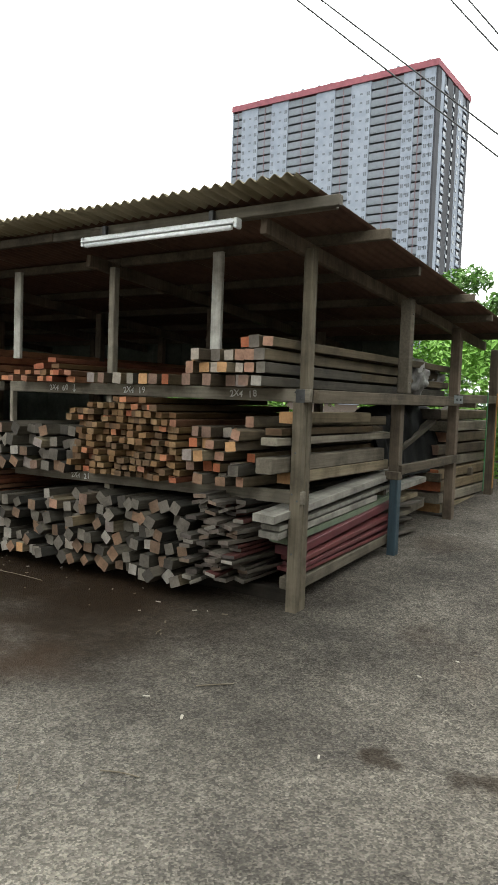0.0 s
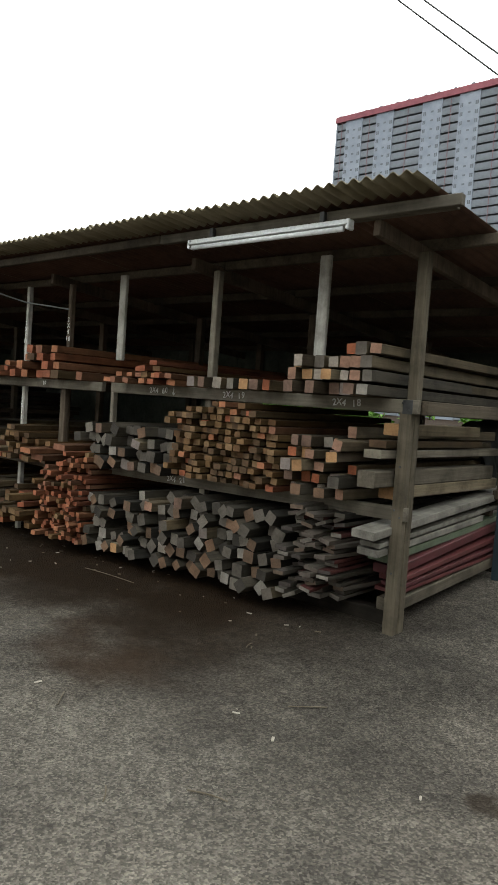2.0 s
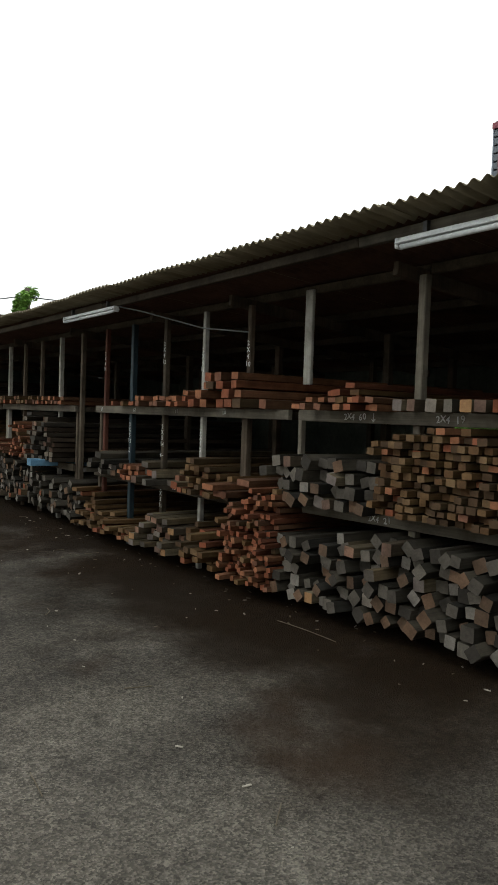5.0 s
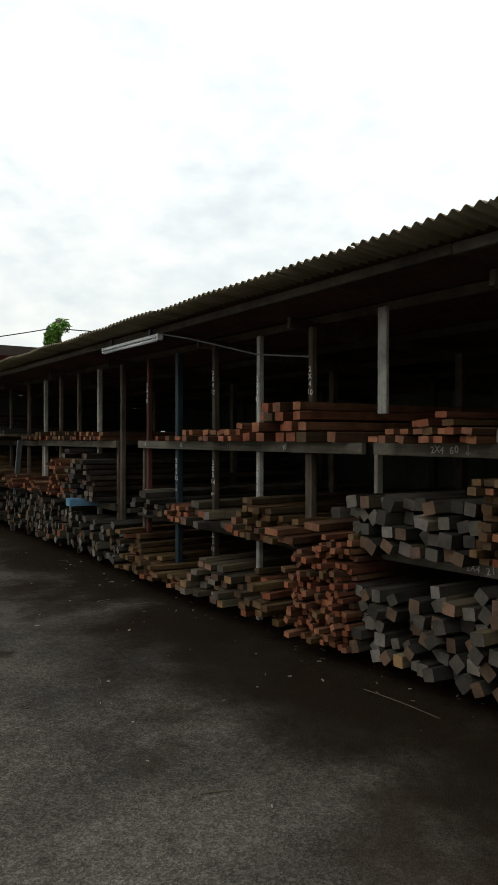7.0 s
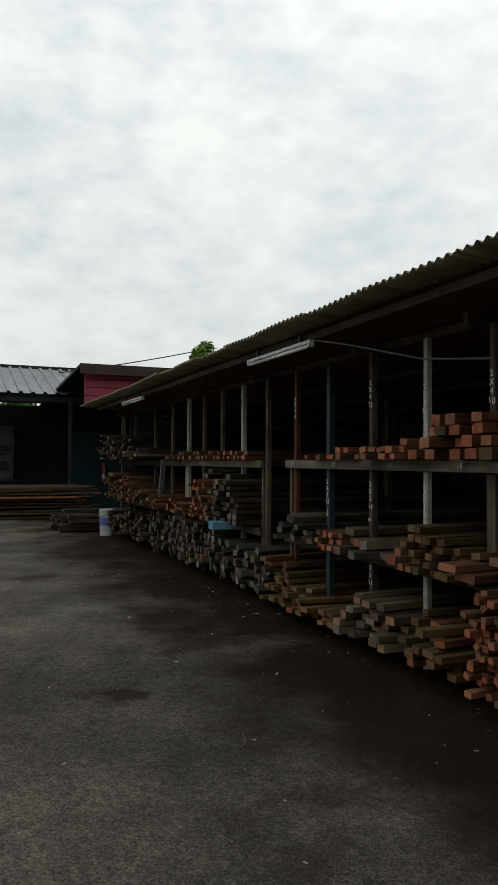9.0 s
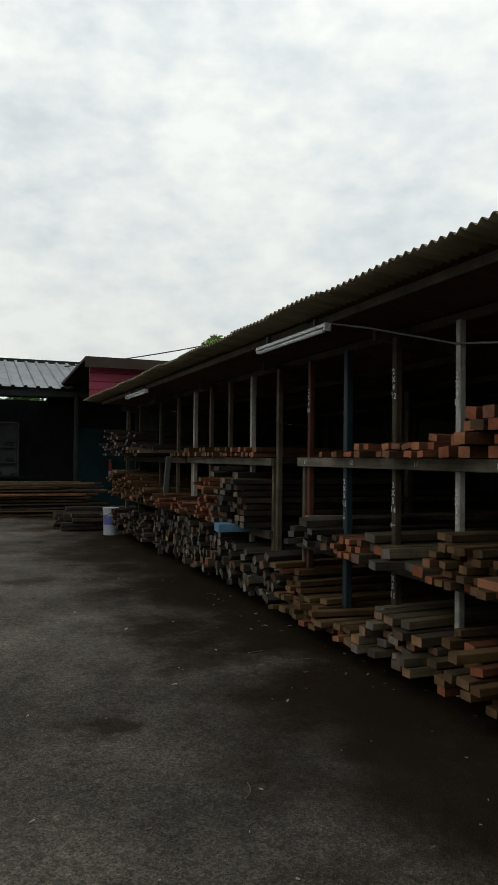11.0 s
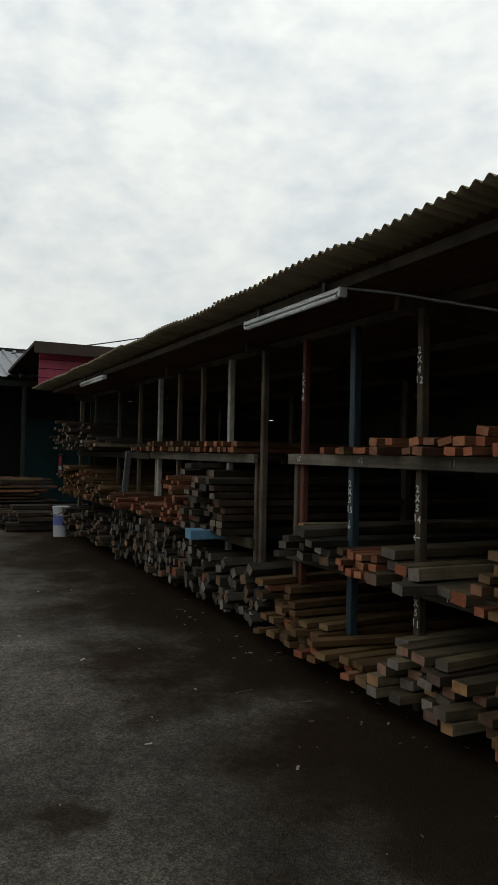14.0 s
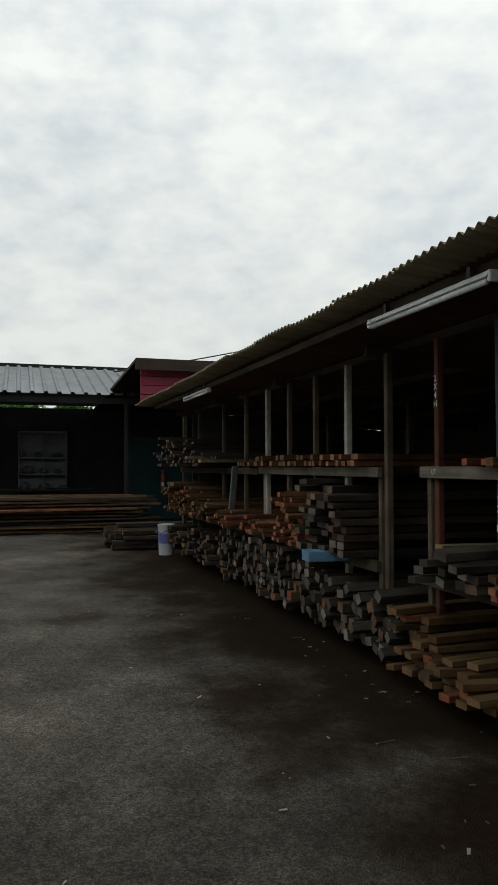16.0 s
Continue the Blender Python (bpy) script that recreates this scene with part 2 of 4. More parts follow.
PALETTES = {
    "red": (wood("fresh_red_timber", [(0.174, 0.067, 0.033), (0.134, 0.049, 0.027), (0.201, 0.094, 0.050), (0.114, 0.058, 0.033)]),
            wood("fresh_red_end_grain", [(0.358, 0.127, 0.067), (0.293, 0.098, 0.051), (0.391, 0.165, 0.085), (0.244, 0.113, 0.070)], -1, 0.35)),
    "brown": (wood("yellow_brown_timber", [(0.116, 0.066, 0.028), (0.092, 0.055, 0.024), (0.135, 0.085, 0.038), (0.068, 0.046, 0.024)]),
              wood("yellow_brown_end_grain", [(0.180, 0.104, 0.048), (0.140, 0.076, 0.036), (0.205, 0.128, 0.066), (0.105, 0.064, 0.036)], -1, 0.35)),
    "grey": (wood("weathered_grey_timber", [(0.062, 0.055, 0.044), (0.042, 0.038, 0.030), (0.082, 0.072, 0.056), (0.030, 0.028, 0.024)]),
             wood("weathered_grey_end_grain", [(0.135, 0.120, 0.100), (0.250, 0.228, 0.200), (0.090, 0.079, 0.066), (0.170, 0.150, 0.126), (0.058, 0.051, 0.043), (0.180, 0.110, 0.070), (0.112, 0.098, 0.082), (0.150, 0.098, 0.066)], -1, 0.4)),
    "mixed": (wood("mixed_weathered_timber", [(0.097, 0.077, 0.050), (0.140, 0.105, 0.063), (0.067, 0.052, 0.036), (0.182, 0.149, 0.099)]),
              wood("mixed_end_grain", [(0.283, 0.163, 0.112), (0.120, 0.103, 0.086), (0.300, 0.100, 0.048), (0.309, 0.267, 0.224), (0.163, 0.103, 0.077), (0.377, 0.215, 0.103), (0.205, 0.172, 0.155)], -1, 0.4)),
    "dark": (wood("dark_wet_timber", [(0.034, 0.029, 0.023), (0.052, 0.044, 0.036), (0.040, 0.031, 0.023), (0.066, 0.048, 0.034)]),
             wood("dark_end_grain", [(0.100, 0.086, 0.070), (0.066, 0.058, 0.050), (0.170, 0.140, 0.110), (0.120, 0.068, 0.046)], -1, 0.4)),
    "scrap": (wood("old_painted_boards", [(0.078, 0.066, 0.054), (0.120, 0.108, 0.090), (0.085, 0.030, 0.027), (0.060, 0.054, 0.045), (0.096, 0.084, 0.072)]),
              wood("old_board_ends", [(0.105, 0.087, 0.074), (0.167, 0.149, 0.130), (0.074, 0.062, 0.056), (0.136, 0.099, 0.074)], -1, 0.4)),
}
PLAIN = {
    "white": wood("flaking_white_paint", [(0.300, 0.290, 0.260), (0.240, 0.228, 0.200)], 1, 0.45, 0.7, 0.85),
    "maroon": wood("maroon_paint", [(0.115, 0.026, 0.026), (0.092, 0.020, 0.023)], 1, 0.3, 0.6, 0.5),
    "green": wood("faded_green_paint", [(0.13, 0.16, 0.11)], 1, 0.4, 0.7, 0.5),
    "pale": wood("pale_bleached_timber", [(0.180, 0.160, 0.125), (0.120, 0.104, 0.080), (0.150, 0.130, 0.100)], 1, 0.6, 0.8, 0.7),
    "blue": mottled("blue_painted_board", (0.096, 0.225, 0.353), (0.154, 0.297, 0.420), 4, 0.5),
}
ROOF_TOP = mottled("weathered_corrugated_sheet", (0.150, 0.125, 0.075), (0.255, 0.220, 0.145), 1.6, 0.75, 0.0, 0.25, (3, 0.5, 1))
ROOF_UNDER = mottled("red_oxide_sheet_underside", (0.085, 0.047, 0.034), (0.145, 0.082, 0.058), 1.5, 0.8, 0.0, 0.2)
WHITE_METAL = mottled("dusty_white_enamel", (0.660, 0.684, 0.696), (0.840, 0.864, 0.864), 5, 0.4, 0, 0.05)
TUBE = mottled("unlit_tube_glass", (0.72, 0.74, 0.75), (0.80, 0.82, 0.82), 3, 0.2, 0, 0.0)
CHALK = mottled("white_brush_paint", (0.55, 0.55, 0.53), (0.75, 0.75, 0.72), 30, 0.8)
ZINC = mottled("galvanised_roof_sheet", (0.352, 0.374, 0.396), (0.506, 0.528, 0.550), 2.5, 0.45, 0.5, 0.1)
RED_SIDING = mottled("red_painted_siding", (0.22, 0.015, 0.045), (0.32, 0.03, 0.075), 2, 0.55)
BROWN_ROOF = mottled("brown_roof_sheet", (0.030, 0.021, 0.017), (0.050, 0.035, 0.027), 2, 0.7)
BACK_WALL = mottled("grey_green_weathered_boarding", (0.060, 0.070, 0.056), (0.100, 0.112, 0.090), 2, 0.85)
# workshop interior shade is put into these near-black wall and teal colours
DARK_WALL = mottled("shade_dark_boarding", (0.012, 0.016, 0.013), (0.024, 0.030, 0.024), 2, 0.8)
TEAL = mottled("shade_dark_teal_paint", (0.005, 0.017, 0.019), (0.009, 0.027, 0.029), 2, 0.85)
STEEL_DARK = mottled("dark_steel", (0.05, 0.05, 0.05), (0.09, 0.09, 0.09), 5, 0.5, 0.6)
CABLE = mottled("black_cable", (0.02, 0.02, 0.02), (0.03, 0.03, 0.03), 5, 0.6)
LEAF = mottled("tree_leaves", (0.054, 0.132, 0.022), (0.120, 0.240, 0.042), 1.5, 0.6)
LEAF_DARK = mottled("shaded_leaves", (0.03, 0.075, 0.015), (0.06, 0.13, 0.025), 1.5, 0.6)
GRASS = mottled("bright_grass", (0.10, 0.22, 0.03), (0.17, 0.32, 0.06), 3, 0.7)
BARK = mottled("grey_bark", (0.09, 0.075, 0.06), (0.16, 0.14, 0.11), 8, 0.9, 0, 0.5)
# distance haze is mixed into the tower colours: bluish, low contrast, muted red
T_WHITE = mottled("tower_hazy_white_paint", (0.215, 0.240, 0.285), (0.245, 0.270, 0.315), 0.05, 0.8, 0, 0)
T_GREY = mottled("tower_grey_paint", (0.150, 0.165, 0.185), (0.172, 0.188, 0.208), 0.05, 0.8, 0, 0)
T_SHADE = mottled("tower_hazy_recess_paint", (0.150, 0.163, 0.182), (0.190, 0.204, 0.225), 0.05, 0.8, 0, 0)
T_DARK = mottled("tower_charcoal_paint", (0.045, 0.045, 0.051), (0.060, 0.060, 0.066), 0.05, 0.8, 0, 0)
T_RED = mottled("tower_hazy_red_paint", (0.22, 0.075, 0.09), (0.26, 0.09, 0.105), 0.05, 0.8, 0, 0)
T_PINK = mottled("tower_dull_red_paint", (0.16, 0.10, 0.105), (0.19, 0.12, 0.125), 0.05, 0.8, 0, 0)
GLASS_DARK = mottled("dark_window_glass", (0.07, 0.08, 0.095), (0.10, 0.11, 0.125), 0.3, 0.15, 0, 0)
PLASTIC_WHITE = mottled("dirty_white_plastic", (0.360, 0.376, 0.416), (0.496, 0.504, 0.528), 8, 0.45, 0, 0.05)
PLASTIC_BLUE = mottled("blue_print", (0.10, 0.12, 0.35), (0.16, 0.18, 0.42), 14, 0.5, 0, 0.0)
EXT_RED = mottled("red_enamel", (0.210, 0.015, 0.015), (0.250, 0.020, 0.020), 3, 0.35, 0, 0)
SACK = mottled("grey_plastic_sack", (0.110, 0.104, 0.094), (0.230, 0.222, 0.205), 7, 0.6, 0, 0.4)
ORANGE = mottled("orange_strap", (0.20, 0.09, 0.015), (0.26, 0.12, 0.02), 5, 0.6)
GREEN_STRAP = mottled("green_strap", (0.015, 0.09, 0.03), (0.02, 0.12, 0.04), 5, 0.6)
LITTER = mottled("pale_wood_chip", (0.30, 0.27, 0.22), (0.42, 0.39, 0.33), 20, 0.8)
TWIG = mottled("dry_twig", (0.096, 0.078, 0.054), (0.156, 0.132, 0.096), 20, 0.9)
SHELF_METAL = mottled("pale_shelf_metal", (0.100, 0.110, 0.110), (0.140, 0.150, 0.150), 4, 0.5)

# ---- helpers of this scene ----


def finish(bm, name):
    me = bpy.data.meshes.new(name)
    bmesh.ops.recalc_face_normals(bm, faces=bm.faces)
    bm.to_mesh(me)
    bm.free()
    return me


def part(name, bm, material, parent=None, label="", smooth=False):
    me = bm if isinstance(bm, bpy.types.Mesh) else finish(bm, name)
    if not me.materials:
        me.materials.append(material)
    if smooth:
        me.polygons.foreach_set("use_smooth", [True] * len(me.polygons))
    ob = new(name, me)
    if parent:
        ob.parent = parent
    if label:
        ob["label"] = label
    return ob


def thing(name, at=(0, 0, 0), rz=0, label="", category="", group="", kind=""):
    ob = new(name)
    ob.matrix_basis = pose(*at, 0, 0, rz)
    return tagged(ob, label, category, group, kind)


def box(bm, lo, hi, bevel=0.0, m=None, idx=0):
    """A box from corner to corner with broken edges."""
    c = [(a + b) / 2 for a, b in zip(lo, hi)]
    s = [max(abs(b - a), 1e-4) for a, b in zip(lo, hi)]
    t = Matrix.Translation(c) @ Matrix.Diagonal((*s, 1))
    vs = bmesh.ops.create_cube(bm, size=1, matrix=(m @ t) if m else t)["verts"]
    faces = {f for v in vs for f in v.link_faces}
    for f in faces:
        f.material_index = idx
    if bevel:
        edges = list({e for v in vs for e in v.link_edges})
        bmesh.ops.bevel(bm, geom=edges, offset=bevel, segments=1, affect="EDGES", clamp_overlap=True)
    return bm


def bar(a, b, w, h, bevel=0.004, up=(0, 0, 1)):
    """A square bar from a to b, w across and h tall."""
    a, b = Vector(a), Vector(b)
    d = b - a
    y = d.normalized()
    u = Vector(up)
    if abs(y.dot(u)) > 0.98:
        u = Vector((0, 1, 0))
    x = y.cross(u).normalized()
    z = x.cross(y)
    m = Matrix(((x.x, y.x, z.x, a.x), (x.y, y.y, z.y, a.y), (x.z, y.z, z.z, a.z), (0, 0, 0, 1)))
    return box(bmesh.new(), (-w / 2, 0, -h / 2), (w / 2, d.length, h / 2), bevel, m)


def tube(bm, a, b, r0, r1=None, seg=10):
    a, b = Vector(a), Vector(b)
    d = b - a
    m = Matrix.Translation((a + b) / 2) @ d.to_track_quat("Z", "Y").to_matrix().to_4x4()
    bmesh.ops.create_cone(bm, cap_ends=True, segments=seg, radius1=r0, radius2=r0 if r1 is None else r1, depth=d.length, matrix=m)
    return bm


def cable_mesh(points, r, sag=0.0):
    cu = bpy.data.curves.new("cable", "CURVE")
    cu.dimensions, cu.bevel_depth, cu.bevel_resolution = "3D", r, 1
    sp = cu.splines.new("POLY")
    full = []
    for a, b in zip(points, points[1:]):
        a, b = Vector(a), Vector(b)
        for i in range(24):
            f = i / 24
            p = a.lerp(b, f)
            p.z -= sag * 4 * f * (1 - f)
            full.append(p)
    full.append(Vector(points[-1]))
    sp.points.add(len(full) - 1)
    for q, p in zip(sp.points, full):
        q.co = (*p, 1)
    tmp = bpy.data.objects.new("tmp", cu)
    me = bpy.data.meshes.new_from_object(tmp)
    bpy.data.objects.remove(tmp)
    return me


GLYPHS = {}


def writing(rows, size, m, parent):
    """White brush writing on a face whose pose is m: one piece for each character, row under row."""
    for k, row in enumerate(rows):
        for i, ch in enumerate(row):
            if ch == " ":
                continue
            if (ch, size) not in GLYPHS:
                cu = bpy.data.curves.new("writing", "FONT")
                cu.body, cu.size, cu.extrude, cu.offset = ch, size, 0.0012, size * 0.012
                cu.align_x, cu.align_y = "CENTER", "CENTER"
                tmp = bpy.data.objects.new("tmp", cu)
                GLYPHS[ch, size] = bpy.data.meshes.new_from_object(tmp)
                bpy.data.objects.remove(tmp)
                GLYPHS[ch, size].materials.clear()
            ob = part("painted_character", GLYPHS[ch, size], CHALK, parent, "hand-painted white mark")
            x, y = (i - (len(row) - 1) / 2) * size * 0.6, ((len(rows) - 1) / 2 - k) * size
            ob.matrix_local = m @ Matrix.Translation((x, y + size * 0.06 * math.sin(3 * i + k + size * 90), 0)) @ Matrix.Rotation(0.12 * math.sin(5 * i + 2 * k + 1), 4, "Z")


def ground_height(x, y):
    """The yard climbs gently behind the open corner of the shed."""
    s = min(max((x + 8.0) / 4.0, 0), 1)
    s = s * s * (3 - 2 * s)
    d = min(max(y - 3.7, 0), 9)
    return s * 0.085 * d


# ---- ground ----
def build_ground():
    xs = [-1500, -400, -120, -60, -40, -30] + [-26 + i for i in range(0, 41)] + [20, 30, 60, 150, 500, 1500]
    ys = [-1500, -400, -100, -40, -15, -8, -4, -1, 1, 2, 3] + [3.4 + 0.3 * i for i in range(0, 32)] + [14, 16, 20, 40, 100, 400, 1500]
    bm = bmesh.new()
    grid = [[bm.verts.new((x, y, ground_height(x, y))) for x in xs] for y in ys]
    for j in range(len(ys) - 1):
        for i in range(len(xs) - 1):
            bm.faces.new((grid[j][i], grid[j][i + 1], grid[j + 1][i + 1], grid[j + 1][i]))
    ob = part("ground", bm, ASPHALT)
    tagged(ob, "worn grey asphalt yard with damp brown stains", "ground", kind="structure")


build_ground()

# ---- the timber shed: posts, shelf beams, rafters, roof ----
FRONT, ROOF_Y0, ROOF_Y1, X_R, X_L = 4.55, 3.80, 8.75, -2.83, -17.5
ROOF_Z, FALL = 2.588, 0.076
SHELF, MID = 1.505, 0.80


def roof_z(y):
    return ROOF_Z - FALL * (y - ROOF_Y0)


shed = thing("timber_shed", label="long open-fronted timber storage shed with corrugated roof", category="shed")


def roof_sheet(x0, x1, lift, y0):
    """One corrugated sheet with thickness; its upper side is weathered and its underside red oxide behind the eave row.
    """
    bm = bmesh.new()
    pitch, amp, th = 0.076, 0.0125, 0.003
    n = int(round((x1 - x0) / pitch)) * 8
    ys = [y0, 4.06] + [4.06 + (ROOF_Y1 - 4.06) * k / 4 for k in range(1, 5)]
    rows = []
    for layer in (0, 1):
        for y in ys:
            row = []
            for i in range(n + 1):
                x = x0 + (x1 - x0) * i / n
                z = roof_z(y) + lift + amp * math.cos(2 * math.pi * x / pitch) + (th if layer == 0 else 0)
                z += 0.006 * math.sin(1.3 * x + y) + 0.004 * math.sin(5.1 * x)
                row.append(bm.verts.new((x, y, z)))
            rows.append(row)
    k = len(ys)
    for layer in (0, 1):
        for j in range(k - 1):
            a, b = rows[layer * k + j], rows[layer * k + j + 1]
            for i in range(n):
                f = bm.faces.new((a[i], a[i + 1], b[i + 1], b[i]) if layer == 0 else (a[i + 1], a[i], b[i], b[i + 1]))
                # eave row underneath takes the lighter top colour, standing in for light from below
                f.material_index, f.smooth = (layer if j else 0), True
    for j in (0, k - 1):
        a, b = rows[j], rows[k + j]
        for i in range(n):
            bm.faces.new((a[i], b[i], b[i + 1], a[i + 1])).material_index = 0
    me = bpy.data.meshes.new("roof_sheet")
    bm.to_mesh(me)
    bm.free()
    me.materials.append(ROOF_TOP)
    me.materials.append(ROOF_UNDER)
    part("roof_sheet", me, None, shed)


rng = random.Random(5)
xr, k = X_R, 0
while xr > X_L + 0.1:
    wdt = 0.076 * 11
    roof_sheet(xr - wdt - 0.076, xr, 0.004 if k % 2 else 0.0, ROOF_Y0 + rng.uniform(-0.02, 0.02) - (0.03 if -5.1 < xr < -3.9 else 0.0))
    xr -= wdt
    k += 1

# purlins along the shed; the first is the fascia
for i, y in enumerate((4.08, 4.75, 5.65, 6.55, 7.45, 8.4)):
    zc = roof_z(y) - (0.06 if i == 0 else 0.056)
    cuts = [X_R + 0.02 + (0.1 if i < 2 else rng.uniform(-0.05, 0.1)), -4.95, -8.6, -12.3, X_L + 0.1]
    for a, b in zip(cuts, cuts[1:]):
        dz = rng.uniform(-0.008, 0.008)
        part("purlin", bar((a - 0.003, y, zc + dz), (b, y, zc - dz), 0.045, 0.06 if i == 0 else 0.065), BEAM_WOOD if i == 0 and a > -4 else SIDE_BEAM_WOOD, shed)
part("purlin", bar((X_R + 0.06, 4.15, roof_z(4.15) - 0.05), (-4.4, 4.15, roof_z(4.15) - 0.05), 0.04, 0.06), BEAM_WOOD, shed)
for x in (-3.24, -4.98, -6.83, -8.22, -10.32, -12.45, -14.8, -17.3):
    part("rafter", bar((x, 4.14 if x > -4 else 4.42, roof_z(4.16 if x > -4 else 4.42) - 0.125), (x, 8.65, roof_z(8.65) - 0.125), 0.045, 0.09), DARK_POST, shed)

# front posts: place, foot, head, width, material
FRONT_POSTS = (
    (-3.185, 0.068, CORNER_POST), (-4.91, 0.06, POST_WOOD), (-6.77, 0.05, DARK_POST), (-7.43, 0.048, PALE_POST), (-8.15, 0.055, DARK_POST),
    (-8.87, 0.06, BLUE_POST), (-9.55, 0.05, RED_POST), (-10.25, 0.055, POST_WOOD), (-10.96, 0.055, PALE_POST), (-11.67, 0.05, DARK_POST),
    (-12.38, 0.05, DARK_POST), (-13.06, 0.055, PALE_POST), (-13.9, 0.05, DARK_POST), (-14.9, 0.05, DARK_POST), (-16.35, 0.05, DARK_POST), (-17.45, 0.07, POST_WOOD))
post_of = {}
for x, w, mt in FRONT_POSTS:
    g = ground_height(x, 4.64) - 0.02
    o = part("post", box(bmesh.new(), (-w / 2, 0, g), (w / 2, w, roof_z(4.64) - 0.13), 0.006), mt, shed)
    o.location = (x, FRONT + (0.0 if x < -7 else 0.046), 0)
    o.rotation_euler = (0, radians(rng.uniform(-0.35, 0.35)), 0)
    post_of[x] = o
# short hangers that end above the stacks
for x, z0, mt in ((-3.88, 1.60, PALE_POST), (-5.97, 1.70, PALE_POST)):
    part("hanger", box(bmesh.new(), (x - 0.042, 4.56, z0), (x + 0.042, 4.59, 2.42), 0.004), mt, shed)
# boards nailed on the face of some posts under the shelf
for x, z0, z1, w in ((-6.74, 0.9, 1.425, 0.08), (-3.195, 0.09, 1.425, 0.078), (-10.34, 0.1, 1.43, 0.05), (-9.63, 0.1, 1.43, 0.05), (-6.01, 0.86, 1.425, 0.04), (-13.12, 0.1, 1.43, 0.06)):
    g = z0 if z0 > 0.5 else ground_height(x, 4.5) - 0.05
    part("nailed_board", box(bmesh.new(), (x - w / 2, FRONT - 0.004, g), (x + w / 2, FRONT + 0.044, z1), 0.004), CORNER_POST if x > -4 else POST_WOOD, shed)
# inner rows of posts
for y in (6.15, 7.5):
    for x in (-4.9, -6.8, -8.3, -10.4, -12.4, -14.7, -17.1):
        xx = x + rng.uniform(-0.25, 0.25)
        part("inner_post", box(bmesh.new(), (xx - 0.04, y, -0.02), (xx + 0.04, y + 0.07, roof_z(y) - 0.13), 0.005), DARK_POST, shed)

# shelf beams
beam_a = part("shelf_beam", bar((-3.12, FRONT + 0.022, 1.465), (-6.04, FRONT + 0.022, 1.465), 0.045, 0.085), BEAM_WOOD, shed)
beam_b = part("shelf_beam", bar((-6.1, FRONT - 0.027, 1.465), (-9.68, FRONT - 0.027, 1.465), 0.045, 0.08), BEAM_WOOD, shed)
beam_c = part("shelf_beam", bar((-10.29, FRONT - 0.027, 1.46), (-13.2, FRONT - 0.027, 1.46), 0.045, 0.08), BEAM_WOOD, shed)
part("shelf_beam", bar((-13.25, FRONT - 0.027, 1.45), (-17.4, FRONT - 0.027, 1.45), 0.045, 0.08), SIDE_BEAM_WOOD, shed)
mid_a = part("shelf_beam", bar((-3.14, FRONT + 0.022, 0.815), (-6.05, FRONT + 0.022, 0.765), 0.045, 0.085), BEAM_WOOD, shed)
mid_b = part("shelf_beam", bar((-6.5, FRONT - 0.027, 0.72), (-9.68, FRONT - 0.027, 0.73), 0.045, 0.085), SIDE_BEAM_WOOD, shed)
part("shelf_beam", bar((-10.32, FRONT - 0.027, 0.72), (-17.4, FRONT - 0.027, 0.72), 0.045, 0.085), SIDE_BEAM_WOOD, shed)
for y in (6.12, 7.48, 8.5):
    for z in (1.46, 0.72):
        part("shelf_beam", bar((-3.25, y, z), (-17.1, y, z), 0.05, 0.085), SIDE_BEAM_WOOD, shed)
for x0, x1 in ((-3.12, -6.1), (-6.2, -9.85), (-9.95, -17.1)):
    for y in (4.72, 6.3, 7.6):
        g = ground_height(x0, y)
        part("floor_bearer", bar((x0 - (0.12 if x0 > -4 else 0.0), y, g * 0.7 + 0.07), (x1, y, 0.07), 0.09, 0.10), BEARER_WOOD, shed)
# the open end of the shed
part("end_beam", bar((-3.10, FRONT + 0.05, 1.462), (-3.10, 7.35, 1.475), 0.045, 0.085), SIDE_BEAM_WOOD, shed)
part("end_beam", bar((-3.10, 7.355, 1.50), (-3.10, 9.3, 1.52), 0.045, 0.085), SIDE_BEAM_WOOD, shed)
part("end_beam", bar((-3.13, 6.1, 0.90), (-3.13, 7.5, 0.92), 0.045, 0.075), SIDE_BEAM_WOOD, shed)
part("end_post", box(bmesh.new(), (-3.17, 6.07, 1.52), (-3.08, 6.15, 2.27), 0.005), PLAIN["pale"], shed)
part("end_post", box(bmesh.new(), (-3.22, 6.09, 0.80), (-3.135, 6.17, 1.45), 0.005), DARK_POST, shed)
part("end_post", box(bmesh.new(), (-3.19, 6.06, 0.12), (-3.12, 6.14, 0.86), 0.006), BLUE_POST, shed, "blue painted post foot")
part("post_cap", box(bmesh.new(), (-3.23, 6.05, 0.82), (-3.11, 6.13, 0.885), 0.004), DARK_POST, shed)
for y in (7.48, 8.85):
    part("end_post", box(bmesh.new(), (-3.22, y, 0.2), (-3.13, y + 0.085, roof_z(y) - 0.13), 0.006), DARK_POST, shed)
part("corner_bracket", box(bmesh.new(), (-3.215, FRONT - 0.006, 1.42), (-3.15, FRONT - 0.002, 1.505), 0.001), STEEL_DARK, shed)
for x, z in ((-3.215, 1.485), (-3.175, 1.445), (-3.215, 0.835), (-3.175, 0.795), (-3.20, 1.10), (-3.20, 0.45)):
    part("bolt", tube(bmesh.new(), (x, FRONT - 0.010, z), (x, FRONT + 0.004, z), 0.007, 0.006, 8), STEEL_DARK, shed)
part("joint_plate", box(bmesh.new(), (-3.078, 7.22, 1.455), (-3.074, 7.48, 1.53), 0.001), SHELF_METAL, shed, "pale metal joint plate")
